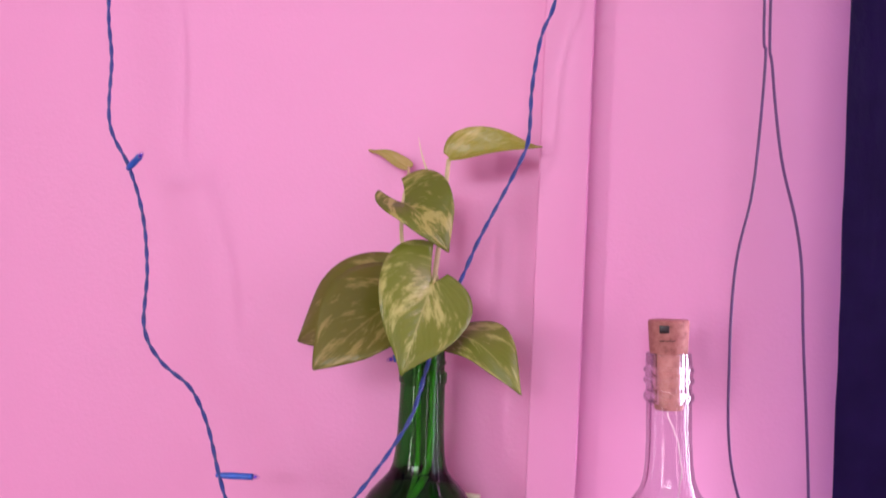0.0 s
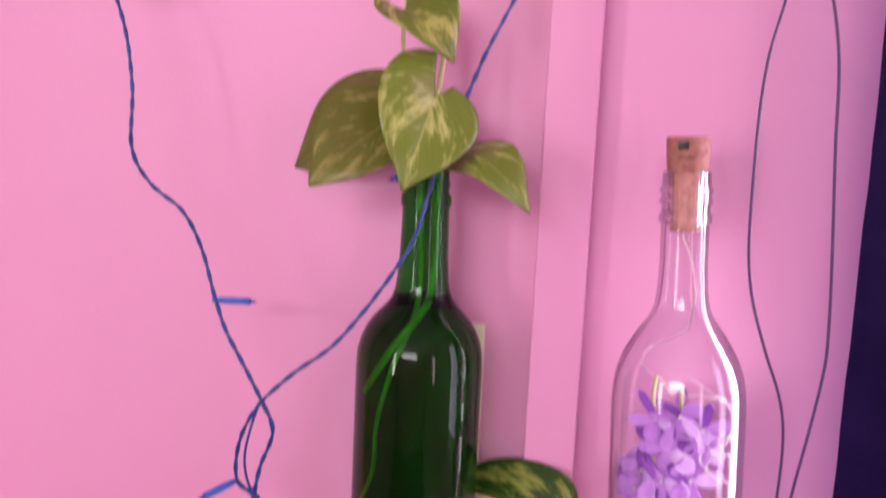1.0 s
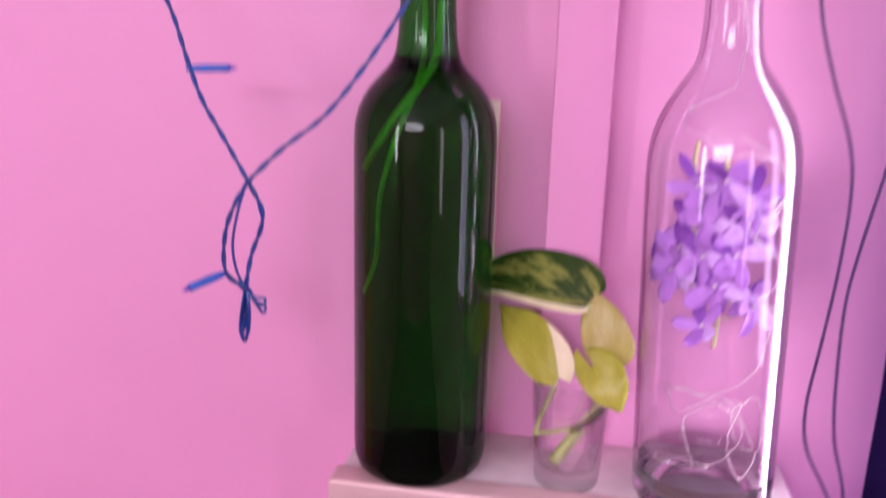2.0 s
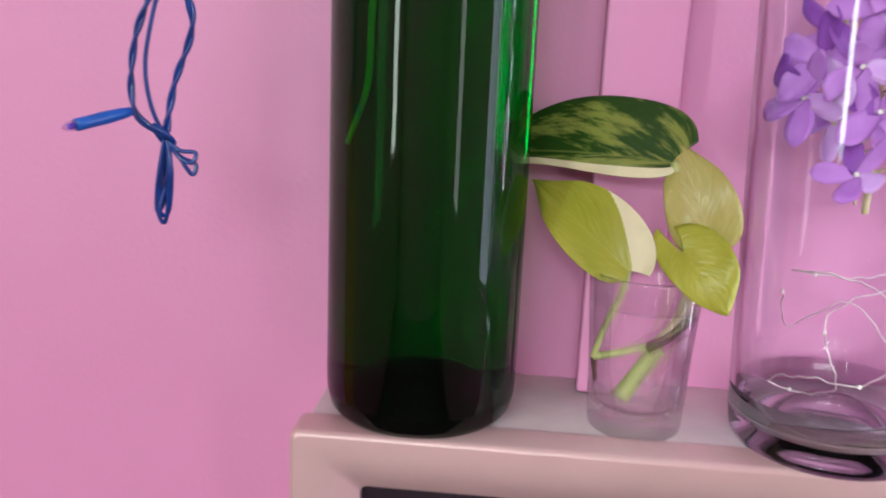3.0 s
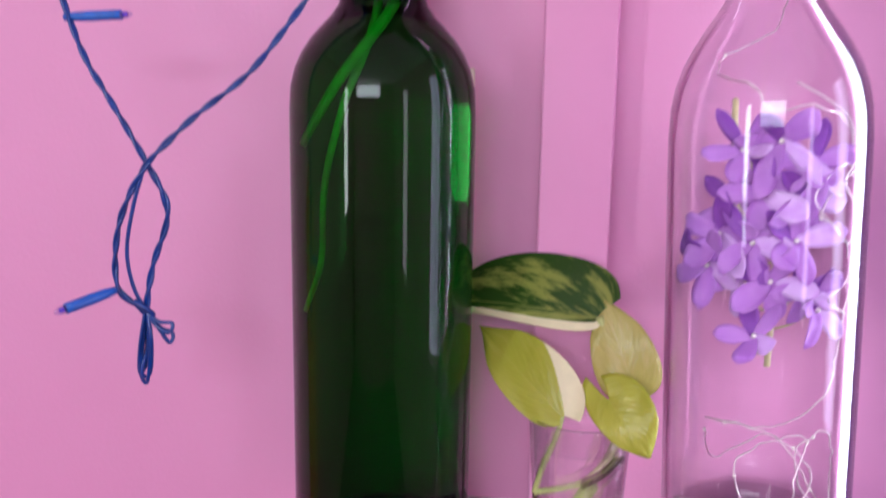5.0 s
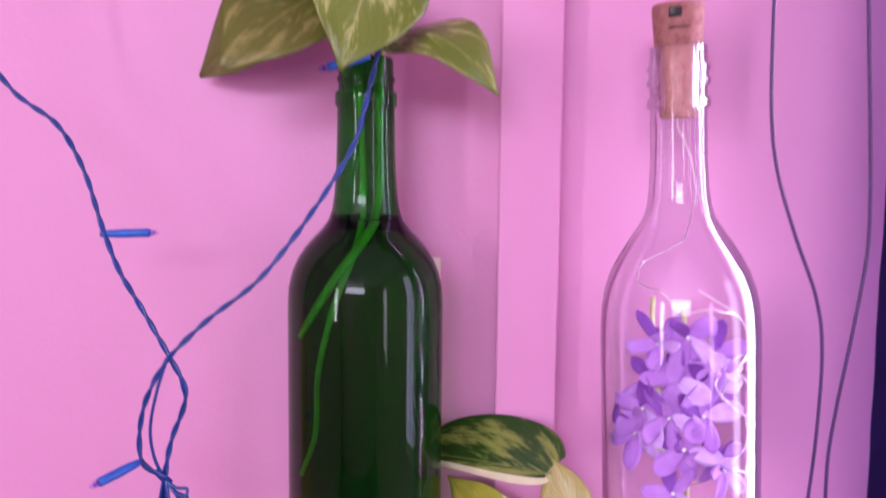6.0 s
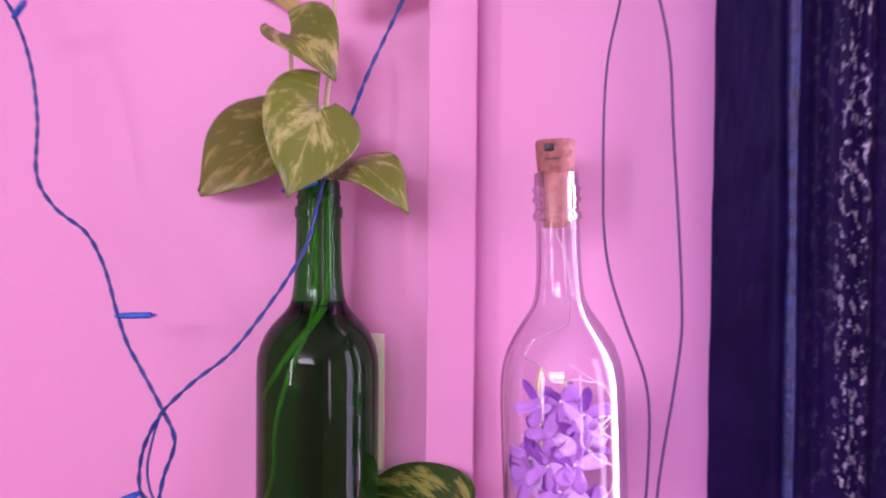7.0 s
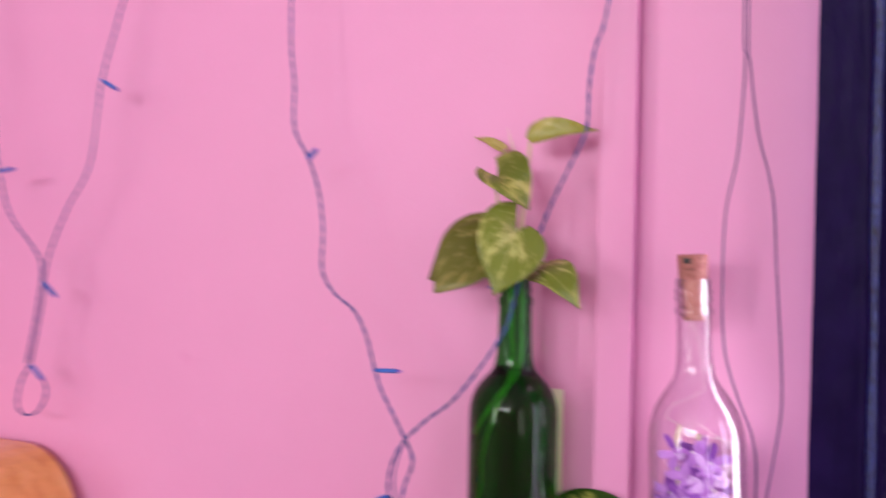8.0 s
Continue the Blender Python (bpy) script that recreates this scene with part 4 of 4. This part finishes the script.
    bulb(t, (-0.119, -0.0235, 1.4170), (-0.0960, -0.024, 1.4180), 0.0019)
    bulb(t, (-0.1955, -0.007, 1.6010), (-0.1850, -0.012, 1.6085))
    bulb(t, (0.0045, -0.0185, 1.4985), (-0.0140, -0.022, 1.4930))


build_garland()


def build_far_garland():
    t = thing("fairy_light_garland", (-0.53, 0.0, 1.335), "blue fairy light cable hanging in a slack loop on the wall", "fairy lights")
    a = [(-0.405, 0.018, 1.95), (-0.418, 0.015, 1.80), (-0.428, 0.01, 1.745), (-0.442, 0.005, 1.687), (-0.452, 0.0, 1.601), (-0.481, 0.0, 1.555), (-0.507, 0.0, 1.501), (-0.514, 0.0, 1.454), (-0.529, 0.0, 1.390)]
    part("cable", twisted(bmesh.new(), a, 2), BLUE, t)
    b = [(-0.61, 0.018, 1.95), (-0.60, 0.012, 1.75), (-0.585, 0.004, 1.63), (-0.575, 0.0, 1.594), (-0.556, -0.002, 1.548), (-0.522, -0.003, 1.513), (-0.510, -0.004, 1.49), (-0.518, -0.004, 1.44), (-0.531, -0.003, 1.392)]
    part("cable", twisted(bmesh.new(), b, 2), BLUE, t)
    c = [(-0.529, 0.0, 1.390), (-0.513, 0.0, 1.378), (-0.507, 0.0, 1.362), (-0.517, 0.0, 1.343), (-0.534, 0.0, 1.336), (-0.546, 0.0, 1.345), (-0.542, 0.0, 1.370), (-0.530, 0.0, 1.389)]
    part("cable_loop", twisted(bmesh.new(), c, 2), BLUE, t)
    bulb(t, (-0.442, 0.004, 1.687), (-0.420, 0.0, 1.676))
    bulb(t, (-0.513, 0.0, 1.479), (-0.493, -0.004, 1.465))
    bulb(t, (-0.575, 0.0, 1.594), (-0.552, -0.004, 1.597))
    bulb(t, (-0.528, 0.0, 1.390), (-0.509, -0.004, 1.377))


build_far_garland()


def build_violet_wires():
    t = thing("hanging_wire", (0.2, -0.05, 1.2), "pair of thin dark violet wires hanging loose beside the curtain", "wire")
    # points follow the first camera position's sight lines, slid to a chosen depth
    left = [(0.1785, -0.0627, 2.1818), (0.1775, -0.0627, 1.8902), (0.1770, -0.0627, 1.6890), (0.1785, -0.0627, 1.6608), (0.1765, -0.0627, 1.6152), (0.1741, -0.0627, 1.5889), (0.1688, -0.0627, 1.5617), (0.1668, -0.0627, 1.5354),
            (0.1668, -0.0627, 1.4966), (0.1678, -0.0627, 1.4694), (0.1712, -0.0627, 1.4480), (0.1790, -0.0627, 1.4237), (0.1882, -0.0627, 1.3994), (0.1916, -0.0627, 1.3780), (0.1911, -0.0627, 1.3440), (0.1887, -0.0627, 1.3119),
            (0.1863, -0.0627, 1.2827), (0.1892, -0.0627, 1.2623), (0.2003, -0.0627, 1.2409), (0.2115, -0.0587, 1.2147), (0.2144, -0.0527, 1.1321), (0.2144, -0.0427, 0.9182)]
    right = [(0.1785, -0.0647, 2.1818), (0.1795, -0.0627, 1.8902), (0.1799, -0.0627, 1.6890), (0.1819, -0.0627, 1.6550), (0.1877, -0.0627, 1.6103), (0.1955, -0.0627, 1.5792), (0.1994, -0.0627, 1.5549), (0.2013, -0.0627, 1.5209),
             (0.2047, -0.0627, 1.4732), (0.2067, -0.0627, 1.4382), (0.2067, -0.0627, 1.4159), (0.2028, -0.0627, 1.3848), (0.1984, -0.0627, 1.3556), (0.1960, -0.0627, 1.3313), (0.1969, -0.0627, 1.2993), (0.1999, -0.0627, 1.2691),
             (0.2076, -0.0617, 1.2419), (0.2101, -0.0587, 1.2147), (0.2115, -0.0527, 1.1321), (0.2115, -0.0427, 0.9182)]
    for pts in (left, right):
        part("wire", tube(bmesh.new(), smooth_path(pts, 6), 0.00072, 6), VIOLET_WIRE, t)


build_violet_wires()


# ---- curtain ----
def build_curtain():
    x0, x1, z0, z1 = 0.2265, 0.98, 0.03, CEIL - 0.01
    nx, nz = 260, 420
    ridges = [(0.2655, 0.0036, 0.011), (0.2800, 0.004, -0.006), (0.3010, 0.0045, 0.010), (0.345, 0.012, 0.026), (0.40, 0.014, 0.022), (0.46, 0.016, 0.03), (0.53, 0.018, 0.026),
              (0.61, 0.02, 0.03), (0.69, 0.02, 0.024), (0.77, 0.02, 0.03), (0.85, 0.02, 0.026), (0.93, 0.02, 0.03)]
    bm = bmesh.new()
    grid = []
    for i in range(nx + 1):
        col = []
        s = i / nx
        for k in range(nz + 1):
            z = z0 + (z1 - z0) * k / nz
            x = x0 + (x1 - x0) * s ** 1.5
            y = -0.032
            drift = 0.004 * noise.noise(Vector((0.3, 0, z * 2.2)))
            for rx, rw, rh in ridges:
                d = (x - rx - drift * (1 + 2 * (rx - 0.25))) / rw
                y -= rh * math.exp(-d * d)
            crushed = 1 + 1.6 * math.exp(-((x - 0.287) / 0.016) ** 2)
            crease = crushed * (noise.noise(Vector((x * 75, 0.5, z * 30))) * 0.0007 + noise.noise(Vector((x * 260, 2.5, z * 90))) * 0.0004)
            edge = min(1, s * 25)
            col.append(bm.verts.new((x + (1 - edge) * 0.0018 * noise.noise(Vector((z * 9, 4, 0))), y + crease * edge, z)))
        grid.append(col)
    for a, b in zip(grid, grid[1:]):
        for k in range(nz):
            bm.faces.new((a[k], b[k], b[k + 1], a[k + 1]))
    t = thing("curtain", (0.6, -0.03, CEIL - 0.01), "dark navy satin curtain hanging in folds, with a band of painted glints", "curtain")
    ob = part("cloth", bm, NAVY, t)
    sol = ob.modifiers.new("thickness", "SOLIDIFY")
    sol.thickness = 0.0012
    # raised blue ridge, added to stand in for sheen along the first fold
    line = []
    for k in range(190):
        z = 1.18 + 1.5 * k / 189
        drift = 0.004 * noise.noise(Vector((0.3, 0, z * 2.2)))
        line.append(Vector((0.2635 + drift * 1.03 + 0.0009 * noise.noise(Vector((7, 0, z * 14))), -0.0435 - 0.0004 * noise.noise(Vector((3, 2, z * 60))), z)))
    cord = tube(bmesh.new(), line, 0.0044, 10, lambda u: 0.72 + 0.2 * math.sin(40 * u) * math.sin(17 * u + 1) + 0.12 * noise.noise(Vector((u * 130, 0, 5))))
    part("fold_sheen", cord, SHEEN_BLUE, t, "added blue ridge standing in for sheen on the fold")


build_curtain()


# ---- wooden cabinet ----
def build_cabinet():
    t = thing("wooden_cabinet", (-0.72, -0.03, 0), "orange varnished wooden cabinet with rounded shoulders against the wall", "cabinet")
    x0, x1, y0, y1, h = -1.0, -0.492, -0.09, 0.036, 1.298
    bm = bmesh.new()
    r = 0.075
    pts = [(x0, 0.0), (x1, 0.0), (x1, h - r)]
    pts += [(x1 - r + r * math.cos(radians(a)), h - r + r * math.sin(radians(a))) for a in range(10, 91, 10)]
    pts += [(x0 + r - r * math.sin(radians(a)), h - r + r * math.cos(radians(a))) for a in range(0, 90, 10)]
    front = [bm.verts.new((x, y0, z)) for x, z in pts]
    rear = [bm.verts.new((x, y1, z)) for x, z in pts]
    bm.faces.new(front)
    bm.faces.new(rear[::-1])
    for k in range(len(pts)):
        j = (k + 1) % len(pts)
        bm.faces.new((front[j], front[k], rear[k], rear[j]))
    bmesh.ops.recalc_face_normals(bm, faces=bm.faces)
    rim = [e for e in bm.edges if (e.verts[0] in front) == (e.verts[1] in front)]
    bmesh.ops.bevel(bm, geom=rim, offset=0.008, segments=3, affect="EDGES")
    part("body", bm, WOOD, t, smooth=False)
    part("door", boxes(((x0 + 0.04, y0 - 0.014, 0.08), (x1 - 0.04, y0 + 0.001, h - 0.10), 0.004)), WOOD, t, "flat wooden door", smooth=False)


build_cabinet()
